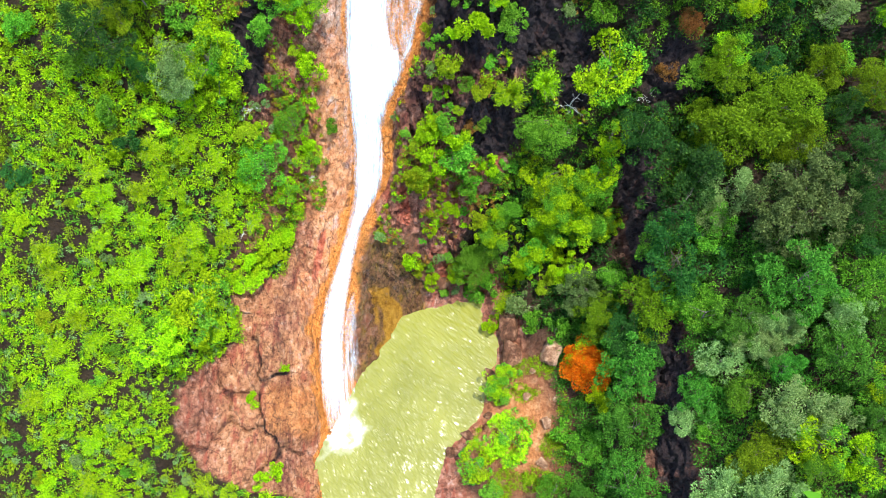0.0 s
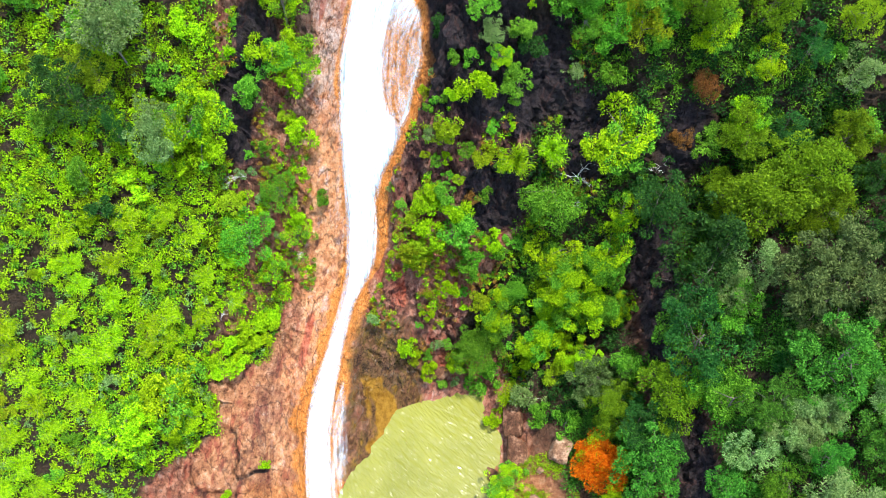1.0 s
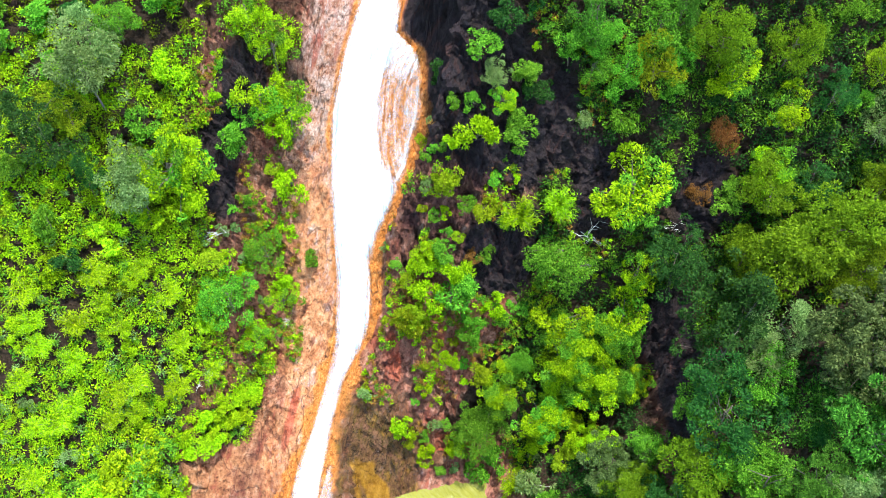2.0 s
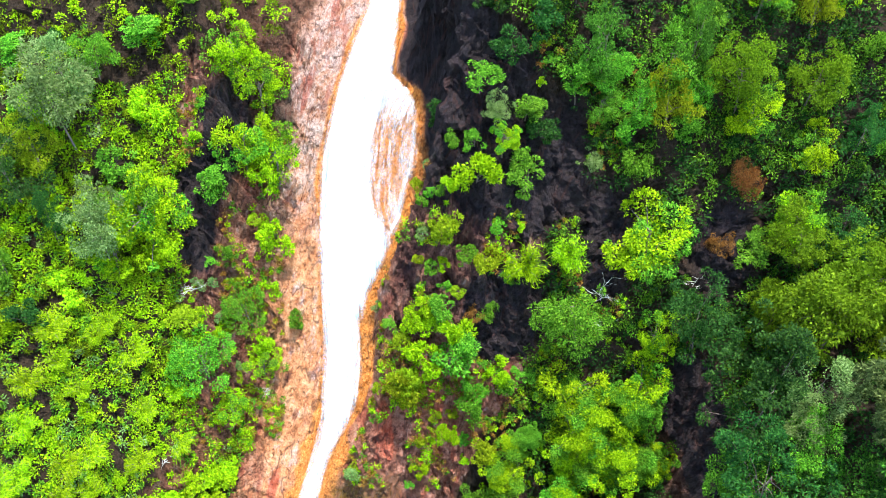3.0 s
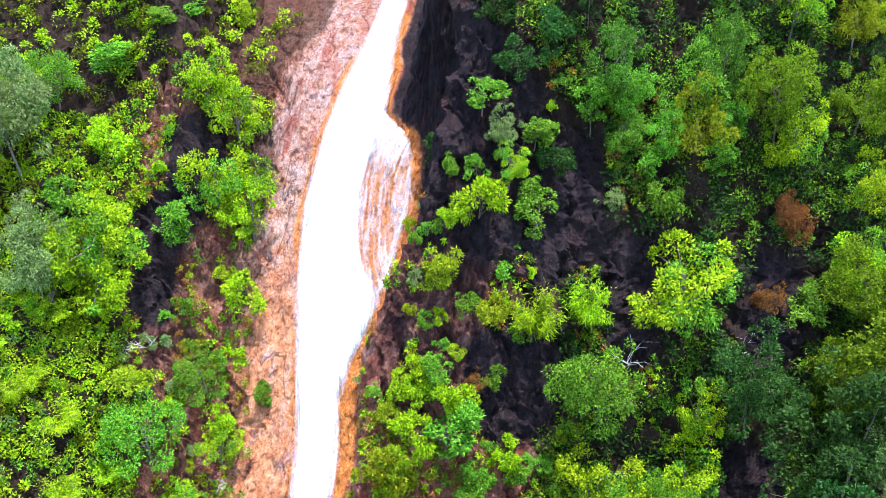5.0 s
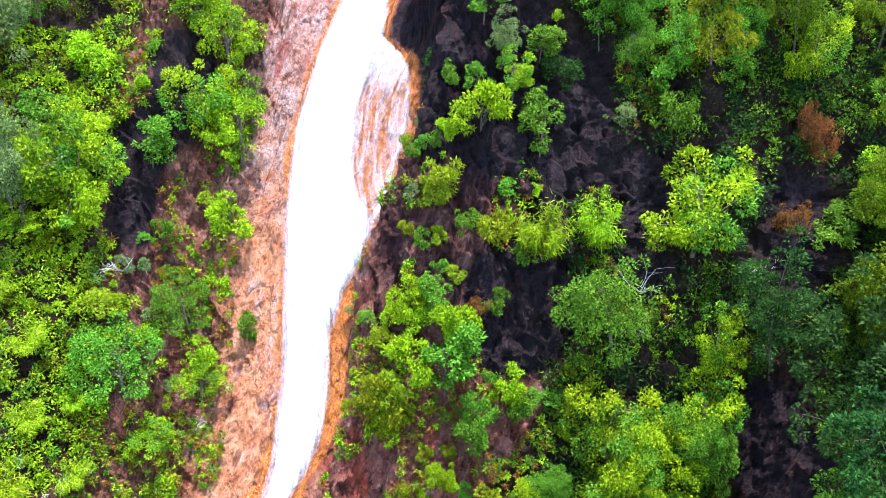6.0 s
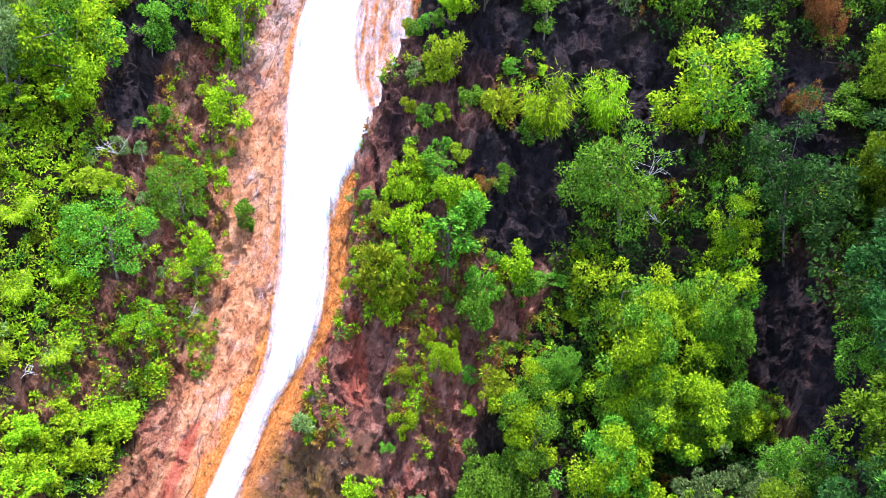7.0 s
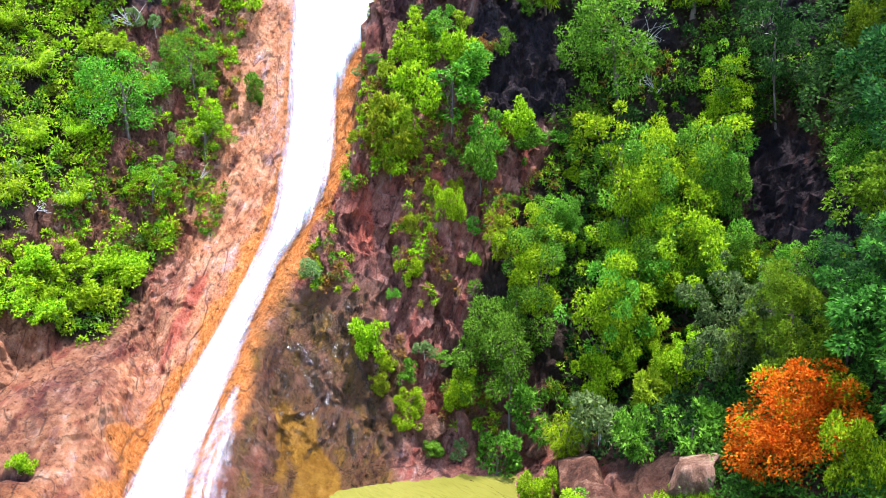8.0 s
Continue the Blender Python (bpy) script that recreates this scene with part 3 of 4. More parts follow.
# ---- falls ----
def fall_sheet(name, rows, mat, lift, thin, parent, head=0.0):
    """A sheet of falling water; head: how much denser it is where it breaks over the edge."""
    rows = np.array(rows)
    n, m = 260, 26
    t = np.linspace(0, len(rows) - 1, n)
    r = np.stack([np.interp(t, np.arange(len(rows)), rows[:, k]) for k in range(4)], 1)
    for _ in range(40):
        r[1:-1] = (r[:-2] + 2 * r[1:-1] + r[2:]) / 4
    wide = .05 * (r[:, 2] - r[:, 0])
    r[:, 0] -= wide
    r[:, 2] += wide
    u = np.linspace(0, 1, m)
    x = r[:, None, 0] * (1 - u) + r[:, None, 2] * u
    y = r[:, None, 1] * (1 - u) + r[:, None, 3] * u
    z = land(x, y)
    for _ in range(120):
        z[1:-1] = np.maximum((z[:-2] + 2 * z[1:-1] + z[2:]) / 4, z[1:-1] - .02)
    out = lift * (.35 + np.sin(np.pi * u) ** .6)[None, :] + 0 * x
    for i in range(n):
        for j in range(m):
            out[i, j] += .10 * noise.fractal(Vector((x[i, j] * .9, y[i, j] * .2, z[i, j] * .1)), 1, 2, 3)
    z = np.maximum(z, 0)
    v = np.stack([x, y - out * .8, z + out * .5], 2).reshape(-1, 3)
    width = np.abs(r[:, None, 2] - r[:, None, 0]) * u + 0 * x
    rim = np.minimum(u, 1 - u)[None, :] * np.abs(r[:, 2] - r[:, 0])[:, None]
    cover = np.clip(rim / (1.1 if len(rows) > 9 else .5), 0, 1) * thin + 0 * x
    ends = np.clip(np.minimum(np.linspace(0, 16, n) + (1 if len(rows) > 8 else 0), np.linspace(14 if len(rows) > 8 else 5, 0, n)), 0, 1)
    cover = cover * (.1 + .9 * ends[:, None]) * (1 + head * (1 - smoothstep(.16, .36, np.linspace(0, 1, n)))[:, None])
    ob = sheet(name, v, grid_faces(n, m), mat, parent, cover=cover.ravel())
    step = np.concatenate([[0], np.cumsum(np.linalg.norm(np.diff(v.reshape(n, m, 3)[:, m // 2], axis=0), axis=1))])
    uv = np.stack([width, np.repeat(step[:, None], m, 1)], 2).reshape(-1, 2)
    loops = np.zeros(len(ob.data.loops), np.int32)
    ob.data.loops.foreach_get("vertex_index", loops)
    ob.data.uv_layers.new(name="UVMap").data.foreach_set("uv", uv[loops].astype(np.float32).ravel())
    return ob


waterfall = tagged(new("waterfall"), "white broken waterfall pouring down an orange-stained rock chute", "waterfall")
fall_sheet("main_fall", FALLS, FALL, .45, 1.0, waterfall)
fall_sheet("side_veil", VEIL_ROWS, VEIL, .3, .13, waterfall, head=2.6)
fall_sheet("edge_stream", EDGE_ROWS, FALL, .2, .62, waterfall)
fall_sheet("low_veil", LOW_VEIL_ROWS, VEIL, .2, .2, waterfall)

# ---- plants ----
rng = np.random.default_rng(7)


def unit(v):
    return v / np.maximum(np.linalg.norm(v, axis=1, keepdims=True), 1e-9)


def leaves(at, out, length, width, droop, spread):
    """Pointed leaves at places, growing outwards with some disorder."""
    n = len(at)
    along = unit(out + rng.normal(0, spread, (n, 3)) + np.array([0, 0, -droop]))
    up = unit(out * .6 + rng.normal(0, .75, (n, 3)) + np.array([0, 0, .75]))
    side = unit(np.cross(along, up))
    ln = (length * rng.uniform(.65, 1.3, n))[:, None]
    wd = (width * rng.uniform(.7, 1.2, n))[:, None]
    skew = rng.uniform(-.3, .3, (n, 1))
    v = np.stack([at - side * wd * .5 + along * ln * skew, at + side * wd * .5, at + along * ln], 1)
    return v.reshape(-1, 3), np.arange(n * 3).reshape(n, 3)


def tube(path, radii, sides=6):
    path = np.asarray(path, float)
    way = unit(np.gradient(path, axis=0))
    a = unit(np.cross(way, np.array([.31, .95, .1])))
    b = np.cross(way, a)
    ang = np.arange(sides) * 2 * np.pi / sides
    v = path[:, None] + np.asarray(radii)[:, None, None] * (a[:, None] * np.cos(ang)[:, None] + b[:, None] * np.sin(ang)[:, None])
    k = np.arange(len(path) - 1)[:, None] * sides
    j = np.arange(sides)
    f = np.stack([k + j, k + (j + 1) % sides, k + sides + (j + 1) % sides, k + sides + j], 2).reshape(-1, 4)
    return v.reshape(-1, 3), f


def merged(pieces):
    vs, fs, n = [], [], 0
    for v, f in pieces:
        vs.append(v)
        fs.append(f + n)
        n += len(v)
    return np.concatenate(vs), np.concatenate(fs)


def clump_centres(r, h, low, count, lobes):
    """Places of leaf clumps on an uneven crown: lobes of different size round the axis."""
    lobe = unit(rng.normal(0, 1, (lobes, 3)) * [1, 1, .8])
    lobe[:, 2] = lobe[:, 2] * .8 + .08
    size = rng.uniform(.3, .62, lobes)
    c = []
    while len(c) < count:
        k = rng.integers(lobes)
        d = unit(rng.normal(0, 1, (1, 3)))[0]
        if d[2] < -.85:
            continue
        p = lobe[k] * (1 - size[k]) * rng.uniform(.85, 1.2) + d * size[k] * rng.uniform(.75, 1.08)
        c.append(p)
    c = np.array(c)
    return c * [r, r, (h - low) / 2] + [0, 0, (h + low) / 2 - .04 * h]


def crown(r, h, low, clumps, per, leaf, droop=.25, lobes=7, puff=.27, spread=.5):
    c = clump_centres(r, h, low, clumps, lobes)
    mid = np.array([0, 0, (low + h) / 2])
    pieces = []
    for p in c:
        out = unit((p - mid)[None] / [r, r, (h - low) / 2])[0]
        loose = rng.random() < .3
        n = per // 2 if loose else per
        if loose:
            p += out * r * rng.uniform(.05, .28)
        rad = r * puff * (rng.uniform(.45, .8) if loose else rng.uniform(.7, 1.25))
        d = unit(rng.normal(0, 1, (n, 3)) + out * .6 + [0, 0, .3])
        at = p + d * rad * rng.uniform(.35, 1.0, (n, 1)) ** .6 * [1, 1, .85]
        pieces.append(leaves(at, unit(d + out * .4), leaf[0], leaf[1], droop, spread))
    return c, merged(pieces)


def bole(h, low, thick, tips, lean=.06, bury=1.4):
    """A tapered trunk that forks into limbs."""
    top = low + (h - low) * .55
    z = np.linspace(-bury, top, 7)
    sway = np.stack([np.sin(z * .5) * lean * h * .3, np.cos(z * .4) * lean * h * .3 - lean * h * .3, z], 1)
    pieces = [tube(sway, np.linspace(thick, thick * .45, 7))]
    for p in tips:
        s = sway[rng.integers(3, 7)]
        bend = (s + p) / 2 + [0, 0, .12 * (p[2] - s[2])]
        pieces.append(tube(np.array([s, (s + bend) / 2 + .03 * h * rng.normal(0, .3, 3), bend, p]), np.array([.38, .28, .2, .08]) * thick, 5))
    return merged(pieces)


def plant(name, r, h, low, clumps, per, leaf, mat, bark=None, thick=.16, limbs=8, second=None, share=.68, **more):
    """A woody plant: trunk with limbs, and a crown of leaf clumps. second: another leaf material for a part of the crown."""
    base = new(name)
    c, (v, f) = crown(r, h, low, clumps, per, leaf, **more)
    tv, tf = bole(h, low, thick, c[rng.choice(len(c), min(limbs, len(c)), replace=False)])
    sheet("trunk", tv, tf, bark or BARK, base)
    if second:
        cut = int(len(f) * share)
        sheet("crown", v[:cut * 3], f[:cut], mat, base, smooth=False)
        sheet("new_growth", v[cut * 3:], f[cut:] - cut * 3, second, base, smooth=False)
    else:
        sheet("crown", v, f, mat, base, smooth=False)
    return base


def bamboo(name, r, h, stems, per, mat):
    """Arching stems with long narrow leaves."""
    base = new(name)
    wood, leaf = [], []
    for k in range(stems):
        a = rng.uniform(0, 6.283)
        reach = r * rng.uniform(.35, 1)
        t = np.linspace(0, 1, 8)[:, None]
        way = np.array([[np.cos(a), np.sin(a), 0]])
        top = h * rng.uniform(.7, 1.05)
        path = way * reach * t ** 1.8 + np.array([[0, 0, 1]]) * (top * (1.25 * t - .35 * t ** 3) - .6 * (1 - t)) + way * .15
        wood.append(tube(path, np.linspace(.035, .012, 8), 5))
        i = rng.uniform(2.2, 6.9, per)
        at = np.stack([np.interp(i, np.arange(8), path[:, q]) for q in range(3)], 1) + rng.normal(0, .12 * r, (per, 3)) * [1, 1, .5]
        out = unit(way * .7 + rng.normal(0, .7, (per, 3)) * [1, 1, .4])
        leaf.append(leaves(at, out, .44, .075, .5, .3))
    for stem in wood:
        sheet("stem", *merged([stem]), BARK, base)
    sheet("foliage", *merged(leaf), mat, base, smooth=False)
    return base


KINDS = {}


def kind(key, count, make):
    """A few differently grown plants of one kind, kept to be copied."""
    KINDS[key] = [make() for _ in range(count)]


TREE_LEAF = (.19, .135)
kind("round", 3, lambda: plant("tree", 3.2, 8.5, .0, 58, 146, TREE_LEAF, GREEN, lobes=9))
kind("olive", 3, lambda: plant("tree", 3.0, 8.0, .0, 56, 150, (.18, .125), OLIVE, lobes=8))
kind("lime", 3, lambda: plant("tree", 2.7, 7.0, -.1, 50, 156, (.19, .135), LIME, lobes=7, second=GREEN))
kind("deep", 4, lambda: plant("tree", 3.4, 10.5, .0, 60, 152, (.19, .13), DEEP, thick=.09, lobes=12, puff=.2))
kind("forest", 3, lambda: plant("tree", 3.4, 9.5, .0, 60, 150, (.2, .14), FOREST, lobes=11, puff=.21))
kind("dusk", 2, lambda: plant("tree", 5.5, 12.0, .5, 150, 160, (.26, .19), DUSK, lobes=34, puff=.12))
kind("moss", 2, lambda: plant("tree", 3.6, 10.0, .0, 70, 160, (.22, .16), MOSS, lobes=11))
kind("grey", 3, lambda: plant("tree", 2.4, 7.5, .3, 48, 150, (.17, .12), GREY, BARK, thick=.1, limbs=4, lobes=9, puff=.3, spread=.4))
kind("slender", 3, lambda: plant("tree", 1.5, 6.0, -.6, 32, 110, (.19, .135), GREEN, BARK, thick=.06, lobes=5, puff=.34))
kind("flame", 1, lambda: plant("tree", 2.9, 6.6, -.2, 120, 210, (.145, .105), ORANGE, thick=.06, limbs=3, lobes=20, puff=.3, second=LIME, share=.88))
kind("round_fine", 2, lambda: plant("tree", 3.2, 8.5, .0, 66, 330, (.14, .10), GREEN, thick=.1, lobes=11, limbs=5, puff=.25))
kind("lime_fine", 2, lambda: plant("tree", 2.7, 7.0, -.1, 60, 320, (.14, .095), LIME, thick=.1, lobes=10, limbs=5, puff=.25, second=GREEN))
kind("moss_fine", 1, lambda: plant("tree", 2.6, 8.0, .3, 64, 300, (.13, .09), MOSS, thick=.09, lobes=10, limbs=5, puff=.25))
kind("shrub_fine", 2, lambda: plant("shrub", 1.3, 2.3, -.5, 26, 300, (.12, .085), LIME, thick=.05, limbs=4, lobes=6, puff=.34))
kind("shrub_lime", 4, lambda: plant("shrub", 1.3, 2.3, -.5, 20, 108, (.19, .135), LIME, thick=.06, limbs=6, lobes=5, puff=.36))
kind("shrub_green", 4, lambda: plant("shrub", 1.3, 2.5, -.5, 20, 108, (.19, .135), GREEN, thick=.06, limbs=6, lobes=5, puff=.36))
kind("shrub_olive", 3, lambda: plant("shrub", 1.2, 2.0, -.4, 18, 96, (.2, .14), OLIVE, thick=.06, limbs=6, lobes=5, puff=.36))
kind("shrub_deep", 3, lambda: plant("shrub", 1.5, 2.7, -.5, 18, 116, (.21, .15), DEEP, thick=.06, limbs=6, lobes=5, puff=.36))
kind("shrub_grey", 2, lambda: plant("shrub", 1.1, 2.1, -.4, 16, 96, (.17, .11), GREY, PALE_BARK, thick=.05, limbs=6, lobes=5, puff=.34))
kind("shrub_rust", 2, lambda: plant("shrub", 1.8, 2.8, -.5, 30, 180, (.16, .08), RUST, thick=.05, limbs=5, lobes=5, puff=.4))
kind("bamboo", 3, lambda: bamboo("bamboo_clump", 1.8, 2.8, 20, 84, LIME))

LABELS = {
    "round": ("broad green tree with a dense rounded crown", "tree"),
    "olive": ("yellow-green tree with a lobed leafy crown", "tree"),
    "lime": ("bright green broad-leaved tree on the rocky slope", "tree"),
    "deep": ("tall dark green forest tree on the shaded slope", "tree"),
    "forest": ("tall full green forest tree below the falls", "tree"),
    "dusk": ("huge dusky grey-green tree with many rounded lobes", "tree"),
    "moss": ("moss-green broad tree with a domed crown", "tree"),
    "grey": ("grey-green tree with puffy leaf clumps and pale bark", "tree"),
    "slender": ("slender pale-stemmed tree clinging to the rock face", "tree"),
    "flame": ("small tree covered in orange blossom beside the pool", "tree"),
    "round_fine": ("broad green tree with a dense fine-leaved crown", "tree"),
    "lime_fine": ("bright green fine-leaved tree beside the pool", "tree"),
    "moss_fine": ("dull moss-green fine-leaved tree on the shaded slope", "tree"),
    "shrub_fine": ("bright lime-green fine-leaved shrub near the pool", "shrub"),
    "shrub_lime": ("bright lime-green leafy shrub rooted on the slope", "shrub"),
    "shrub_green": ("fresh green leafy shrub rooted on the slope", "shrub"),
    "shrub_olive": ("low yellow-green shrub growing between rocks", "shrub"),
    "shrub_deep": ("dark green shrub in the shade of the trees", "shrub"),
    "shrub_grey": ("small grey-green shrub with fine leaves", "shrub"),
    "shrub_rust": ("dry rust-brown shrub on the bare rock", "shrub"),
    "bamboo": ("lime-green bamboo clump with long arching leaves", "bamboo"),
}
SIZES = {"round": (3.2, 8.5), "olive": (3.0, 8), "lime": (2.7, 7), "deep": (3.4, 10.5), "forest": (3.4, 9.5), "dusk": (5.5, 12.0), "moss": (3.6, 10.0), "grey": (2.4, 7.5), "slender": (1.5, 6), "flame": (2.9, 6.6), "round_fine": (3.2, 8.5), "lime_fine": (2.7, 7), "moss_fine": (2.6, 8.0), "shrub_fine": (1.3, 2.3),
         "shrub_lime": (1.3, 2.3), "shrub_green": (1.3, 2.5), "shrub_olive": (1.2, 2), "shrub_deep": (1.5, 2.7), "shrub_grey": (1.1, 2.1),
         "shrub_rust": (1.8, 2.8), "bamboo": (1.8, 2.8)}
GROUPS = {"tree": "trees of the forest slope", "shrub": "shrubs on the rocky slope", "bamboo": "bamboo clumps on the slope"}
STANDING = []
TALLY = {"tree": 0, "shrub": 0, "bamboo": 0}


def stand(key, x, y, radius, height):
    """Put a plant of that kind on the ground."""
    r, h = SIZES[key]
    TALLY[LABELS[key][1]] += 1
    ob = KINDS[key][int(rng.integers(len(KINDS[key])))]
    z = float(land(x, y)) - (1.6 if key == "flame" else .25)
    s = radius / r
    lean = math.atan(float(land(x, y + .6) - land(x, y - .6)) / 1.2) * (.12 if LABELS[key][1] == "tree" else .5)
    turn = Matrix.Rotation(lean, 4, "X") @ Matrix.Rotation(rng.uniform(-.1, .1), 4, "Y") @ Matrix.Rotation(rng.uniform(0, 6.283), 4, "Z")
    m = Matrix.Translation((x, y, z)) @ turn @ Matrix.Diagonal((s, s, height / h, 1))
    made = copy_thing(ob, m)
    words, what = LABELS[key]
    tagged(made, words, what, GROUPS[what])
    STANDING.append((x, y, radius))
    return made

# ---- plants that stand out: place, radius and height ----
for spot in (
        (7.6, 2.3, 3.3, 10.6), (20.8, 8.5, 2.6, 10.9), (21.2, 6.4, 2.5, 7.5), (10.8, 7.1, 1.7, 5.2),):
    stand("round_fine", *spot)
for spot in (
        (6.7, -0, 1.6, 3.9), (9.6, 2.1, 1.6, 4.3), (14, -4.6, 1.5, 3.9), (16.9, -6.2, 1.6, 3.5), (8.3, 9.5, 1.2, 3.1), (1.1, 3.1, 0.7, 1.6),
        (19.9, 19.8, 1.4, 3.6), (18.5, 21.1, 1.2, 2.6), (-10.7, 14.2, 1, 2.8), (17.1, -19.6, 1.8, 3.9), (5.8, 8.4, 1.3, 4.0), (6.2, 9.0, 1.2, 3.6)):
    stand("shrub_green", *spot)
for spot in (
        (13.4, 3.5, 1.7, 4.1), (17.9, 4.5, 1.5, 3.7), (21, -15.8, 1.5, 4.2), (9.1, -3.5, 1.2, 2.9), (17.8, 1.1, 1.6, 3.6), (3.5, 7, 1, 3.4),
        (1.2, 1.9, 1.1, 2.4), (4.3, 3, 1.1, 3.9),):
    stand("shrub_fine", *spot)
for spot in (
        (13.7, 4.3, 3.3, 10.8), (9.3, 5, 2.7, 8.2), (15.3, 7.8, 3.4, 11.2), (19.6, 6.3, 3.6, 10.9), (15.8, 6.4, 2.8, 8.5), (23.9, 5.8, 1.6, 4.3),
        (19.7, 0.7, 2, 4.4), (10.2, -12.8, 2.5, 4.4), (18, 6.9, 2.5, 7.5),):
    stand("lime_fine", *spot)
for spot in (
        (21.1, -6.6, 2.7, 9.3),):
    stand("moss_fine", *spot)
for spot in (
        (20.3, -11.7, 3.1, 6.9),):
    stand("flame", *spot)
for spot in (
        (10.6, -1.7, 1.6, 3.4), (10.7, 14.7, 2, 5.3), (14.2, 15.8, 1.8, 4.9),):
    stand("bamboo", *spot)
for spot in (
        (12.6, -2.3, 1.9, 4.1), (2.1, 3.8, 0.7, 1.6),):
    stand("shrub_grey", *spot)
for spot in (
        (15.9, -0, 1.4, 3.1), (-0.3, 9.3, 1.4, 3.5), (6.9, 6.6, 1.3, 2.9), (-0.4, 2.6, 0.7, 1.6), (7.1, 14.5, 1.3, 2.8), (3.9, 15.5, 1.4, 3.1),
        (0.1, 8.8, 1.6, 4.9),):
    stand("shrub_olive", *spot)
for spot in (
        (3.9, 9.8, 2.1, 6.9), (10.4, 17.7, 1.6, 4.8), (14.6, 22.2, 1.5, 5.1), (24, 20.7, 1.3, 4.5), (-17.2, 18.6, 1.6, 6), (3.5, 11.9, 1.2, 3.9),):
    stand("slender", *spot)
for spot in (
        (1.6, 12.2, 1.2, 2.6), (1.8, 11.6, 1.1, 2.4), (-0.2, 8.2, 1.4, 3.1), (-0.9, 3.2, 1.3, 3.6), (-0.1, 3.1, 0.7, 1.6), (6.2, 17.4, 1.7, 4.5),
        (4.2, 17.3, 0.9, 1.6), (-11.9, 18.7, 1.7, 3.4), (-21.3, 14.7, 1, 2.1), (0.6, 11.8, 1.2, 2.6), (2.2, 10.4, 1.6, 4.2), (4.5, 11.5, 1.4, 3.7),
        (8.1, 10, 1.2, 3.2), (-13.5, 13, 1.2, 2.6), (-17.3, -10.3, 0.7, 1.6), (-21, -14.4, 0.9, 1.9), (-18.7, -22.7, 1.3, 2.9), (-19.9, -23.8, 1.1, 2.4),):
    stand("shrub_lime", *spot)
for spot in (
        (21.3, 15.9, 3.8, 9.5), (22.5, 12.3, 2.1, 6.1), (8.4, 18.8, 1.4, 3.9), (-11.6, 21.8, 2.5, 7.2), (-14.3, 22.1, 2.6, 7.8), (-12.8, 25.4, 2.3, 6.4), (-15.2, 26.2, 2.4, 6.6),
        (-21.5, 15, 3.2, 9.5), (-24.3, 13.5, 2.2, 3.8), (-16.3, 8.4, 1.9, 3.8), (-13.4, 11.5, 2, 3.4), (-26.1, -5.6, 4.1, 6.3),
        (-25.2, -6.8, 2, 3.5), (-22.1, 15.5, 3.2, 8.8), (10.3, -19.1, 3.1, 4.1), (6.1, -22.3, 2.4, 4.3), (15.3, 9.2, 3.1, 9.2),
        (21.4, 9.8, 2.7, 8.2), (-30.2, -9.8, 3.2, 6.5), (34.7, 16.4, 2.3, 6.9), (29.1, 20.7, 2.2, 6.6),):
    stand("lime", *spot)
stand("lime", -29.5, 20.6, 2, 5.6)
for spot in (
        (15.6, 12.5, 3.4, 10.3), (17, 22.6, 2, 6.5), (22, 22.6, 2.5, 8), (16.7, 21.4, 1.6, 4.7), (19.8, 21.5, 1.8, 5.4), (24.3, 21.8, 1.7, 5.6), (-18, 9.6, 2.7, 6.6),
        (-14.5, 14.1, 1.9, 5.5), (19.6, -21.3, 2, 4), (28.5, -1.9, 2.8, 8.4), (31.8, -0.8, 2.6, 7.8), (24.1, -1.7, 2.1, 6.2), (29.1, -7.4, 2.6, 7.1),
        (-26.3, 24.5, 1.8, 5.8),):
    stand("round", *spot)
for spot in (
        (7.7, 19.7, 1.3, 3.9), (-24.7, 14.3, 1.9, 8.6), (33, 0.4, 2.2, 7.2), (34.7, -13.6, 2.1, 5.3), (37.8, -13.3, 1.8, 4.6),
        (35.9, -15.3, 1.7, 4.2), (31.7, -15.2, 2.5, 6.4), (-27.8, 19.4, 3.2, 11), (-24.9, 12.8, 2.3, 9.3), (28.5, -21, 2.2, 5.6), (34.2, -13.9, 1.9, 4.6),
        (37.7, -13.2, 1.8, 4.6), (30.9, -28.9, 3.3, 8.3), (36.9, -21.5, 3.1, 7.8), (40.4, -22.6, 2.4, 6), (34.9, -28.9, 2.7, 6.7), 
        (-27.9, 22.3, 2.3, 7.4), (33.9, 2.9, 2.6, 7.8),):
    stand("grey", *spot)
for spot in (
        (22.6, 21.1, 2.3, 8.2), (-30.6, 17.8, 2.2, 6.7),):
    stand("olive", *spot)
for spot in ((36.3, 8.8, 4.5, 13.4), (39.6, 10.1, 3.9, 11.8), (34.4, 15.6, 2.8, 7.6), (28.2, 21.5, 2.6, 8.6), (34.2, 21.9, 2.2, 7.9), (26.1, -7.5, 3.3, 9.5)):
    stand("moss", *spot)
for spot in ((39.4, -2.2, 5.7, 13.0), (20.2, -2.6, 3.6, 9.3)):
    stand("dusk", *spot)
for spot in (
        (28.9, 19, 1.2, 3.2), (30, 18.6, 1, 2.6), (27.8, 16.3, 1, 2.6), (6.1, 12.3, 0.8, 1.8),):
    stand("shrub_rust", *spot)
for spot in ((23.6, -8.6, 2.6, 8.4), (24.6, -11.6, 3.2, 9.4), (28.7, -3.9, 4.4, 13.1), (29.8, 3, 5, 15), (26.4, 11.7, 3.7, 11.9), (-31.7, 15.2, 3.5, 10.4), (-29, 13.3, 1.7, 7.6)):
    stand("deep", *spot)
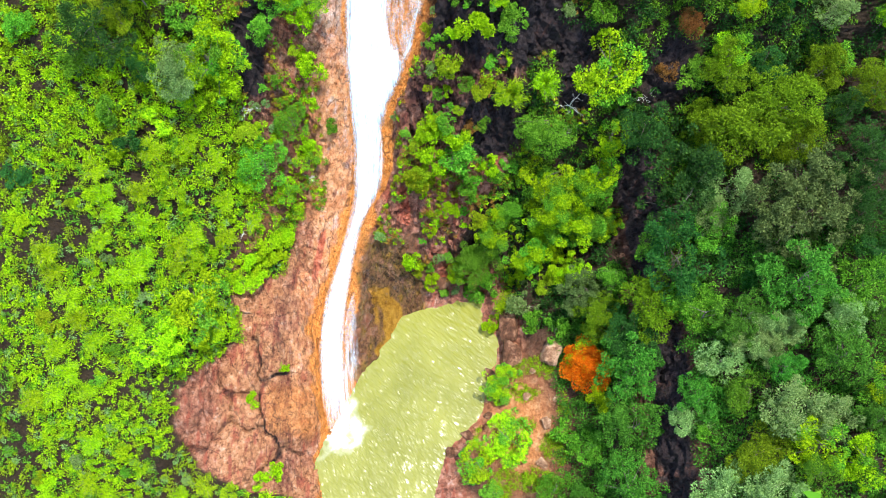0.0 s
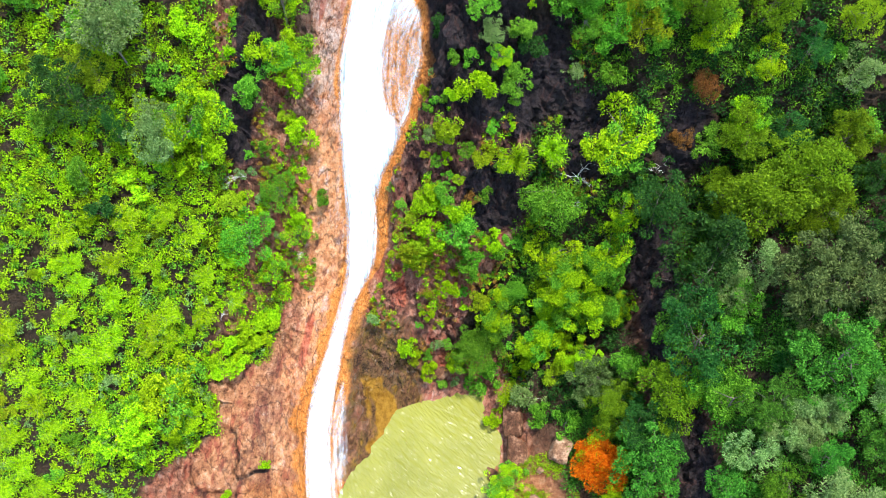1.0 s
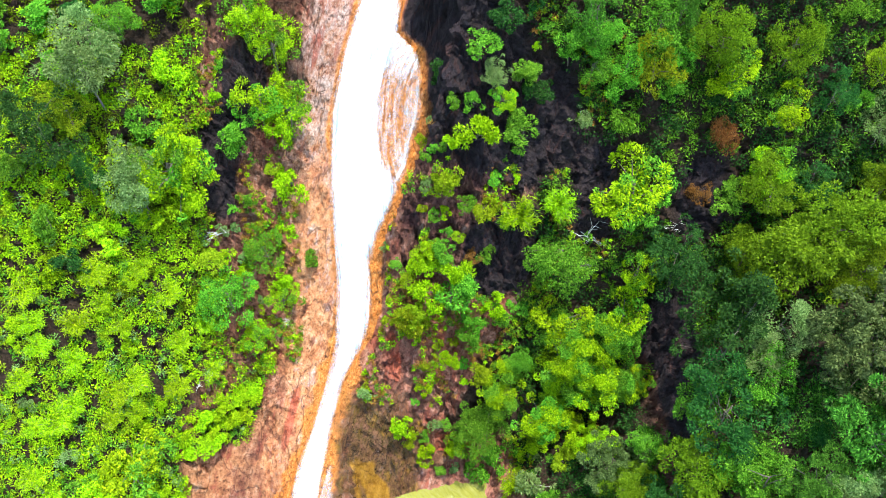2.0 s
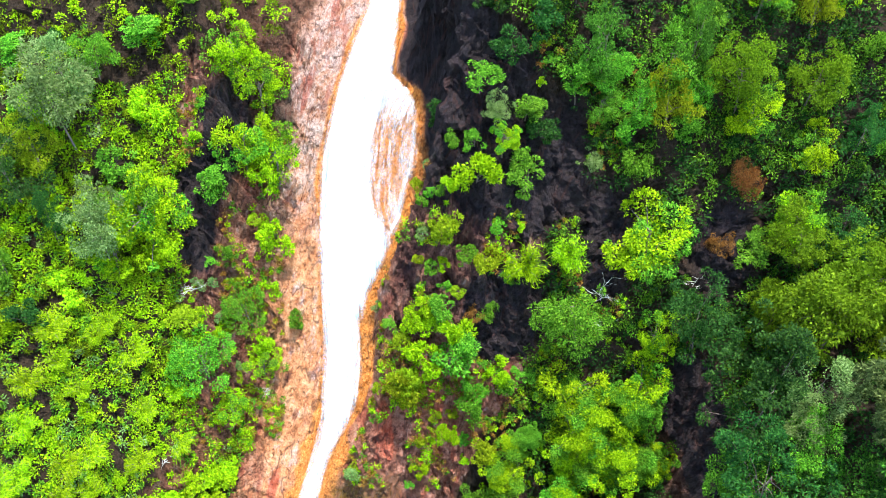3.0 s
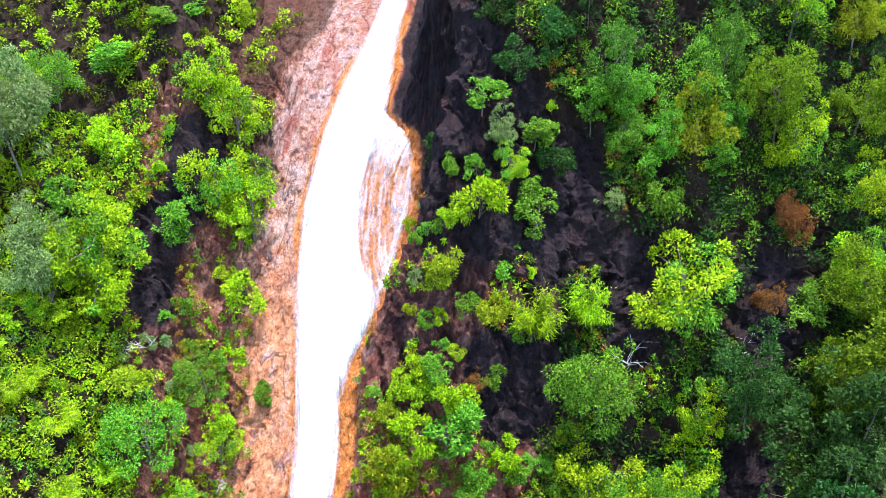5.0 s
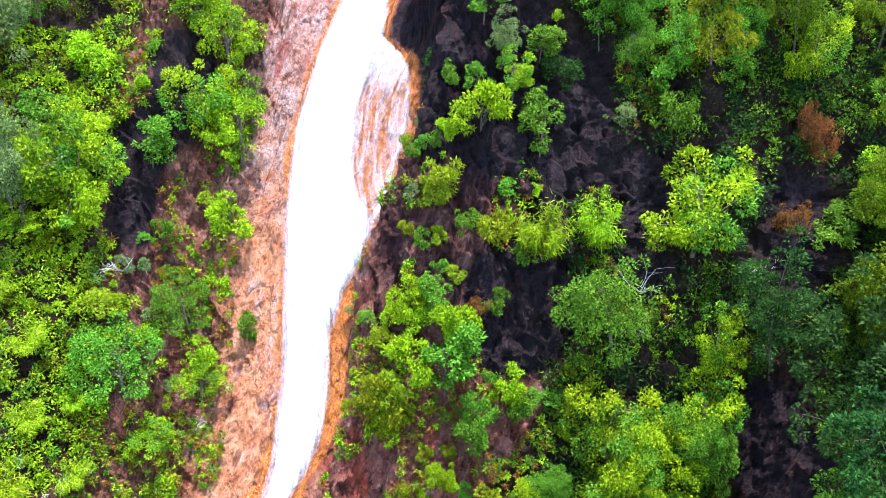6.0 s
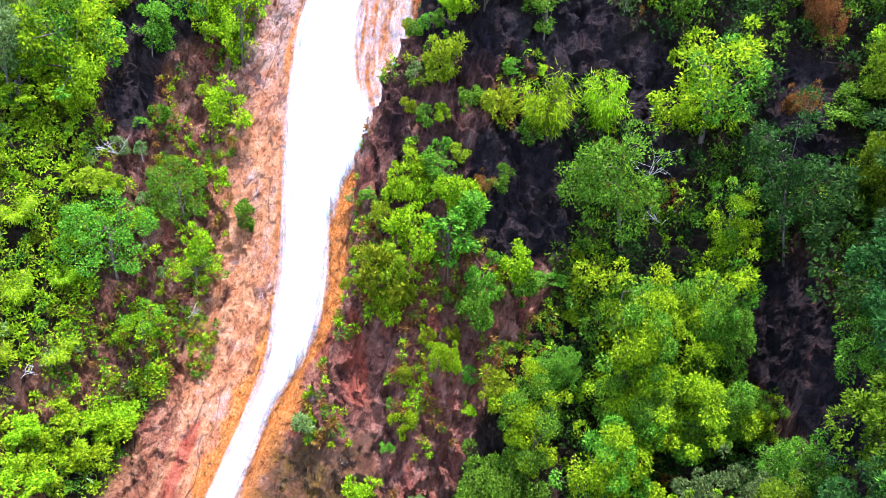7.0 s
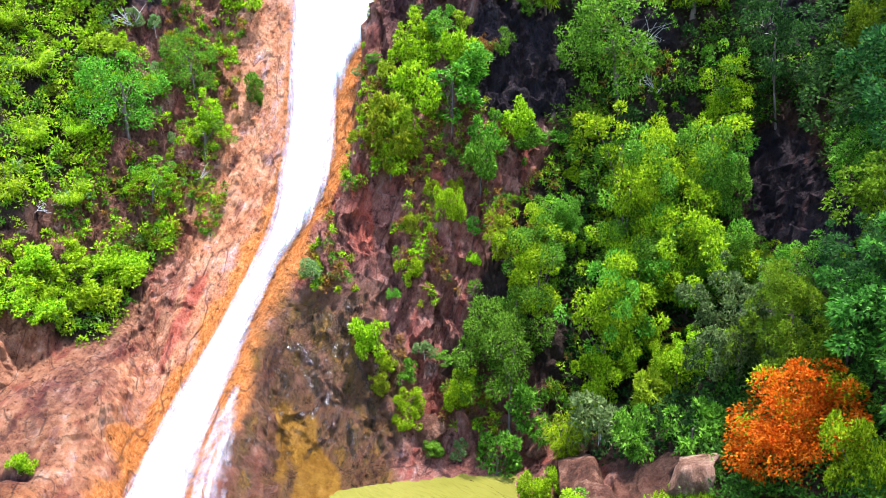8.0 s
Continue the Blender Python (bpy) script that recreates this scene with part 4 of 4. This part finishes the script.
for spot in ((24.1, 23.1, 1.9, 8.6), (16.5, 22.9, 2.4, 8.4), (24, -13.8, 3.9, 10.7), (38.2, -9.4, 4.1, 12.3), (34, -12, 2.8, 7.6), (29.8, -19, 2.8, 7.7), (41.3, -16.9, 3.3, 9.1), (24, -20.3, 3.6, 9), (23, -26.8, 3.6, 9)):
    stand("forest", *spot)


for spot in ((3.4, 24.4, 1.5, 2.6), (4.6, 26.6, 1.6, 2.8), (3.2, 21.6, 1.1, 2.2), (7.2, 24.2, 1.6, 3.0), (9.0, 22.4, 1.5, 2.8), (11.2, 24.0, 1.6, 3.0), (12.0, 20.4, 1.4, 2.6)):
    stand("shrub_deep", *spot)
for spot in ((6.4, 20.8, 1.4, 3.4), (10.4, 20.6, 1.4, 3.4)):
    stand("slender", *spot)
for spot in ((4.4, 19.0, .8, 1.6), (3.4, 17.0, .6, 1.3), (6.0, 18.8, .9, 1.7), (2.4, 14.0, .7, 1.4), (5.2, 14.6, .9, 1.8), (3.4, 13.2, .6, 1.2), (7.4, 12.4, .9, 1.8), (9.4, 14.2, .9, 1.8)):
    stand("shrub_green", *spot)

for spot in ((-22.0, -1.2, 1.3, 1.7), (-20.8, 0.2, 1.3, 1.7), (-19.6, 1.6, 1.3, 1.7), (-18.4, 3.1, 1.3, 1.7), (-21.9, -0.0, 1.3, 1.7), (-20.6, 1.4, 1.3, 1.7), (-19.2, 3.0, 1.3, 1.7),
             (-17.7, 4.3, 1.3, 1.7), (-21.4, 1.3, 1.2, 1.7), (-20.0, 2.9, 1.2, 1.7), (-18.5, 4.4, 1.2, 1.7), (-17.0, 5.7, 1.2, 1.7), (-22.5, 0.3, 1.2, 1.7)):
    stand("shrub_lime", *spot)

# ---- the forest between them ----
CLEAR = [(13.0, -17.5, 5.0), (14.5, -12.0, 3.0), (11.8, -6.0, 2.4), (26.8, 6.0, 4.2), (6, -1, 2.0)]


def free(x, y, r):
    return all((x - a) ** 2 + (y - b) ** 2 > (r + c) ** 2 for a, b, c in CLEAR) and all((x - a) ** 2 + (y - b) ** 2 > (r * .55 + c * .62) ** 2 for a, b, c in STANDING)


def zone(x, y, z):
    """What grows where: kind, radius and height ranges."""
    n = noise.noise(Vector((x * .11, y * .11, 5)))
    if x > 13:
        if x > 23 and -8 < y < 16:
            return (("deep", "deep", "moss", "deep")[int(rng.integers(4))], (1.9, 3.0), (6.5, 10.5)) if rng.random() < .5 else ("shrub_deep", (1.0, 1.8), (1.6, 3.2))
        if y < -6 and rng.random() < .6:
            return ("forest", "round", "forest", "lime", "grey", "moss")[int(rng.integers(6))], (1.7, 3.0), (5.5, 9.0)
        if z > 34:
            return (("lime", "olive", "grey", "deep")[int(rng.integers(4))], (1.5, 2.4), (5, 8)) if rng.random() < .7 else ("shrub_green", (1, 1.6), (1.6, 3))
        if rng.random() < .42:
            return ("deep", "round", "moss", "lime", "grey", "deep")[int(rng.integers(6))], (1.7, 3.0), (6.5, 10.5)
        return ("shrub_deep", "shrub_green", "shrub_deep", "shrub_olive")[int(rng.integers(4))], (1.0, 1.8), (1.6, 3.2)
    if x < -18 and z > 29:
        if rng.random() < .45:
            return ("lime", "grey", "deep", "olive", "slender")[int(rng.integers(5))], (1.3, 2.3), (4, 7)
        return ("shrub_green", "shrub_lime", "shrub_deep")[int(rng.integers(3))], (.9, 1.7), (1.5, 3)
    if x < -18:
        if (x > -35 and 15 < z < 30 and rng.random() < .65) or (n > .15 and rng.random() < .5):
            return "bamboo", (1.1, 2.0), (1.4, 2.4)
        return ("shrub_lime", "shrub_lime", "shrub_olive", "shrub_green", "shrub_grey")[int(rng.integers(5))], (.6, 1.4), (.8, 2.0)
    return ("shrub_lime", "shrub_green", "shrub_olive", "slender")[int(rng.integers(4))], (.7, 1.4), (1.3, 2.6)


for tries in range(7500):
    x, y = rng.uniform(-53, 53), rng.uniform(-30, 38)
    z = float(land(x, y))
    if shore_distance(np.array(x), np.array(y)) < 2.5 or z > 62:
        continue
    b = float(bare(np.array(x), np.array(y), np.array(z)))
    if rng.random() < b * 1.02 or (-19 < x < -8 and float(bare(np.array(x + 1.6), np.array(y), np.array(z))) > .6):
        continue
    rise = math.hypot(float(land(x, y + .5)) - z, float(land(x + .5, y)) - z) * 2
    if rng.random() > math.hypot(1, rise) / 2.4:
        continue
    key, rr, hh = zone(x, y, z)
    if TALLY[LABELS[key][1]] >= {"tree": 198, "shrub": 160, "bamboo": 85}[LABELS[key][1]]:
        continue
    r = rng.uniform(*rr)
    if free(x, y, r):
        stand(key, x, y, r, rng.uniform(*hh))

# shrubs and seedlings that hold on in the bare face
for tries in range(1600):
    x, y = rng.uniform(-19, 17), rng.uniform(1, 23)
    z = float(land(x, y))
    rel, edge, side = fall_across(x, y)
    if edge < (1.6 if side > 0 else 5.0) or (side < 0 and z < 12) or float(wet_shade(x, z)) > .5 or float(wet_slab(x, z)) > .35:
        continue
    thick = noise.noise(Vector((x * .22, z * .16, 2))) + (.22 if x > 1 or x < -12 else -.12)
    r = rng.uniform(.35, 1.0)
    if thick > .1 and TALLY["shrub"] < 290 and free(x, y, r * 1.3):
        stand(("shrub_lime", "shrub_green", "shrub_olive", "shrub_grey", "slender")[int(rng.integers(5))], x, y, r, r * rng.uniform(1.6, 2.4))

for made in KINDS.values():
    for ob in made:
        for o in (*ob.children_recursive, ob):
            bpy.data.objects.remove(o)


# ---- undergrowth ----
def cover(name, mat, count, box, radius, per, size, words, low=-1.0):
    """Low leafy tufts, close together, wherever plants cover the ground; noise above low picks where."""
    x0, x1, y0, y1 = box
    n = count * 12
    x, y = rng.uniform(x0, x1, n), rng.uniform(y0, y1, n)
    z = land(x, y)
    sy, sx = (land(x, y + .5) - z) * 2, (land(x + .5, y) - z) * 2
    wander = np.array([noise.noise(Vector((a * .09, b * .09, 4))) for a, b in zip(x, y)])
    keep = (rng.random(n) > bare(x, y, z) * 1.25) & (shore_distance(x, y) > 1.2) & (z < 66) & (rng.random(n) < np.sqrt(1 + sx ** 2 + sy ** 2) / 2.4) & (wander > low)
    x, y, z, sx, sy = [a[keep][:count] for a in (x, y, z, sx, sy)]
    face = unit(np.stack([-sx, -sy, np.ones_like(x)], 1)) + [0, 0, .5]
    r = rng.uniform(*radius, len(x))
    d = unit(rng.normal(0, 1, (len(x), per, 3)).reshape(-1, 3) + np.repeat(unit(face), per, 0) * 1.1)
    at = np.repeat(np.stack([x, y, z], 1), per, 0) + d * np.repeat(r, per)[:, None] * rng.uniform(.6, 1, (len(d), 1))
    tagged(sheet(name, *leaves(at, d, *size, .2, .5), mat, smooth=False), words, "undergrowth", kind="stuff")


def tufts(name, mat, count, words):
    """Grass and seedlings in the cracks of the bare face."""
    x, y = rng.uniform(-20, 20, count * 8), rng.uniform(0, 24, count * 8)
    z = land(x, y)
    rel, edge, side = fall_across(x, y)
    wander = np.array([noise.noise(Vector((a * .3, b * .22, 9))) for a, b in zip(x, z)])
    keep = (edge > np.where(side > 0, 1.8, 3.6)) & (z > 2) & ((side > 0) | (z > 13)) & (wander > .02) & (wet_shade(x, z) < .6) & (wet_slab(x, z) < .4)
    x, y, z = x[keep][:count], y[keep][:count], z[keep][:count]
    per = 36
    r = rng.uniform(.12, .42, len(x))
    d = unit(rng.normal(0, 1, (len(x) * per, 3)) + [0, -.9, .6])
    at = np.repeat(np.stack([x, y - .15, z + .1], 1), per, 0) + d * np.repeat(r, per)[:, None] * rng.uniform(.4, 1, (len(d), 1))
    tagged(sheet(name, *leaves(at, d, .22, .12, .2, .5), mat, smooth=False), words, "undergrowth", kind="stuff")


def far_woods(name, mat, count, words):
    """Woods over the land that lies round the falls."""
    x, y = rng.uniform(-130, 130, count * 3), rng.uniform(-110, 120, count * 3)
    keep = (np.abs(x) > 53) | (y < -34) | (y > 40)
    keep &= (shore_distance(x, y) > 4)
    x, y = x[keep][:count], y[keep][:count]
    r = np.repeat(rng.uniform(2.2, 4.2, len(x)), 34)
    d = unit(rng.normal(0, 1, (len(r), 3)) + [0, 0, .5])
    at = np.repeat(np.stack([x, y, land(x, y)], 1), 34, 0) + d * r[:, None] * [1, 1, 1.2] + np.stack([0 * r, 0 * r, r * .6], 1)
    tagged(sheet(name, *leaves(at, d, 1.5, 1.2, .2, .5), mat, smooth=False), words, "woods", kind="stuff")


far_woods("far_woods", GREEN, 1300, "green forest over the hills round the falls")
far_woods("far_woods", DEEP, 1100, "dark green forest over the hills round the falls")
tufts("rock_tufts", GREEN, 420, "small green seedlings in the cracks of the rock")
tufts("rock_tufts", LIME, 380, "small lime-green seedlings in the cracks of the rock")
tufts("rock_tufts", RUST, 420, "dry brown grass hanging from the ledges of the rock")
tufts("rock_tufts", OLIVE, 420, "dry yellow-green grass in the cracks of the rock")


def bank_grass(name, mat, count, words):
    """Patches of low grass on the trodden bank."""
    x, y = rng.uniform(3, 20, count * 8), rng.uniform(-29, -9, count * 8)
    patch = np.array([noise.noise(Vector((a * .35, b * .35, 6))) for a, b in zip(x, y)])
    keep = (patch > .12) & (shore_distance(x, y) > .9) & (earthy(x, y) > .25)
    x, y = x[keep][:count], y[keep][:count]
    d = unit(rng.normal(0, .5, (len(x) * 16, 3)) + [0, 0, 1])
    at = np.repeat(np.stack([x, y, land(x, y) + .12], 1), 16, 0) + rng.normal(0, .16, (len(d), 3)) * [1, 1, .2]
    tagged(sheet(name, *leaves(at, d, .2, .07, 0, .3), mat, smooth=False), words, "grass", kind="stuff")


bank_grass("grass", LIME, 900, "short bright grass in patches on the earthy bank")
bank_grass("grass", OLIVE, 600, "dry yellow-green grass in patches on the earthy bank")
HILL = (-55, -11, -30, 24)
cover("undergrowth", LIME, 2400, HILL, (.2, .75), 52, (.23, .15), "lime-green leafy undergrowth over the open hillside", -.15)
cover("undergrowth", OLIVE, 1900, HILL, (.2, .7), 48, (.21, .13), "yellow-green low growth over the open hillside")
cover("undergrowth", GREEN, 1400, HILL, (.2, .75), 50, (.23, .15), "fresh green low growth over the open hillside")
cover("undergrowth", GREY, 350, HILL, (.25, .7), 70, (.24, .12), "grey-green twiggy low growth over the open hillside")
cover("undergrowth", GREEN, 900, (6, 48, 6, 34), (.4, 1.1), 80, (.25, .17), "green leafy undergrowth on the upper slopes")
cover("undergrowth", LIME, 500, (-46, -9, 6, 36), (.3, .9), 64, (.23, .16), "lime-green leafy undergrowth on the upper slopes")
cover("undergrowth", MOSS, 500, (-46, -9, 6, 36), (.3, .9), 64, (.23, .16), "moss-green leafy undergrowth on the upper slopes")
cover("undergrowth", DEEP, 1100, (11, 52, -6, 30), (.6, 1.4), 60, (.27, .2), "dark green undergrowth below the forest trees")
cover("undergrowth", FOREST, 1900, (16, 54, -32, -2), (.5, 1.3), 58, (.23, .165), "forest-green undergrowth below the trees by the pool")

# ---- loose rocks ----
def boulder_material(name, low, middle, high):
    m, t, s = material(name)
    mid, fine = noise_tex(t, .9, 7, (1, 1, .6), .7), noise_tex(t, 5, 7, None, .75)
    c = ramp(t, mid, (.34, low), (.5, middle), (.66, high))
    t.links.new(blend(t, ramp(t, fine, (.45, (0, 0, 0)), (.7, (.8, .8, .8))), c, low), s.inputs["Base Color"])
    s.inputs["Roughness"].default_value = .85
    s.inputs["Specular IOR Level"].default_value = .15
    bumped(t, s, sums(t, "ADD", mid, sums(t, "MULTIPLY", fine, .5)), 1.0, .9)
    return m


PALE_STONE = boulder_material("pale_boulder", (.10, .045, .022), (.30, .165, .095), (.56, .38, .25))
BROWN_STONE = boulder_material("brown_boulder", (.03, .014, .008), (.13, .055, .028), (.32, .17, .10))


def rock(x, y, size, flat, words, turn=None):
    """A weathered block with chipped faces, sunk a little into the ground."""
    bm = bmesh.new()
    bmesh.ops.create_icosphere(bm, subdivisions=4, radius=1)
    o = Vector((x, y, 3.1))
    cuts = [(Vector(rng.normal(0, 1, 3)).normalized(), rng.uniform(.46, .76)) for _ in range(14)]
    for v in bm.verts:
        p = v.co.copy()
        for c, deep in cuts:
            over = p.dot(c) - deep
            if over > 0:
                p -= c * over * .95
        p *= 1 + .11 * noise.fractal(p * 1.6 + o, .8, 2.1, 6) - .1 * max(0, .12 - abs(noise.noise(p * 1.3 + o))) * 5
        v.co = Vector((p.x * size[0], p.y * size[1], p.z * size[2]))
    me = bpy.data.meshes.new("boulder")
    bm.to_mesh(me)
    bm.free()
    me.polygons.foreach_set("use_smooth", [True] * len(me.polygons))
    me.materials.append(PALE_STONE if words == PALE else BROWN_STONE)
    ob = new("boulder", me)
    ob.matrix_world = pose(x, y, float(land(x, y)) + size[2] * flat, rng.uniform(-14, 14), rng.uniform(-14, 14), rng.uniform(0, 360) if turn is None else turn)
    tagged(ob, words, "boulder", "boulders round the pool")


PALE = "pale weathered boulder lying on the earthy bank"
BROWN = "brown weathered rock at the edge of the pool"
rock(16.3, -8.9, (1.7, 2.8, 1.7), .2, PALE, 8)
rock(11.3, -4.2, (2.3, 3.4, 1.7), .1, "long brown rock ledge along the edge of the pool", 10)
rock(11.4, -8.2, (1.9, 3.0, 1.6), .1, "long brown rock ledge along the edge of the pool", -12)
for x, y, sx, sy, sz in ((8.7, -10.2, .9, 1.2, .8), (9.2, -13.2, 1.0, 1.1, .8), (9.4, .9, 1.0, .9, .8),
                         (5.6, -18.3, .9, 1.2, .6), (3.6, -20.4, .9, 1.3, .6), (8.3, -15.8, .7, .9, .5), (2.4, 1.6, 1.3, 1.0, 1.2), (12.6, -1.6, .9, 1.0, .8)):
    rock(x, y, (sx, sy, sz), .15, BROWN)
for x, y, s in ((13.2, -14.0, .6), (15.2, -17.5, .8), (12.2, -20.5, .7), (16.5, -14.8, .5), (13.9, -10.8, .55), (14.6, -22.5, .8)):
    rock(x, y, (s * 1.2, s, s * .8), .15, PALE)


# ---- bare twigs ----
def bare_shrub(x, y, reach, count):
    """A tangle of leafless grey branches."""
    base = new("bare_shrub")
    for _ in range(count):
        a = rng.uniform(0, 6.283)
        end = np.array([math.cos(a) * reach, math.sin(a) * reach * .6 - .5, rng.uniform(.2, 1) * reach])
        t = np.linspace(0, 1, 6)[:, None]
        path = end * t + np.cumsum(rng.normal(0, .07 * reach, (6, 3)), 0) * t + [0, 0, -.3]
        pieces = [tube(path, np.linspace(.035, .01, 6), 5)]
        for k in (2, 3, 4):
            side = path[k] + rng.normal(0, .3 * reach, 3) * [1, 1, .6] + [0, 0, .15]
            pieces.append(tube(np.array([path[k], (path[k] + side) / 2 + rng.normal(0, .05, 3), side]), [.016, .012, .006], 4))
        sheet("branch", *merged(pieces), PALE_BARK, base)
    base.matrix_world = pose(x, y, float(land(x, y)) + .1)
    tagged(base, "tangle of leafless grey branches on the rock", "shrub", "bare shrubs on the rock")


for x, y, reach in ((17.6, 14.6, 2.2), (18.4, 13.2, 1.6), (25.6, 14.8, 1.6), (-18.6, 13.8, 1.3), (-13.8, 10.4, 1.2), (-21.0, 4.0, 1.3)):
    bare_shrub(x, y, reach, 7)
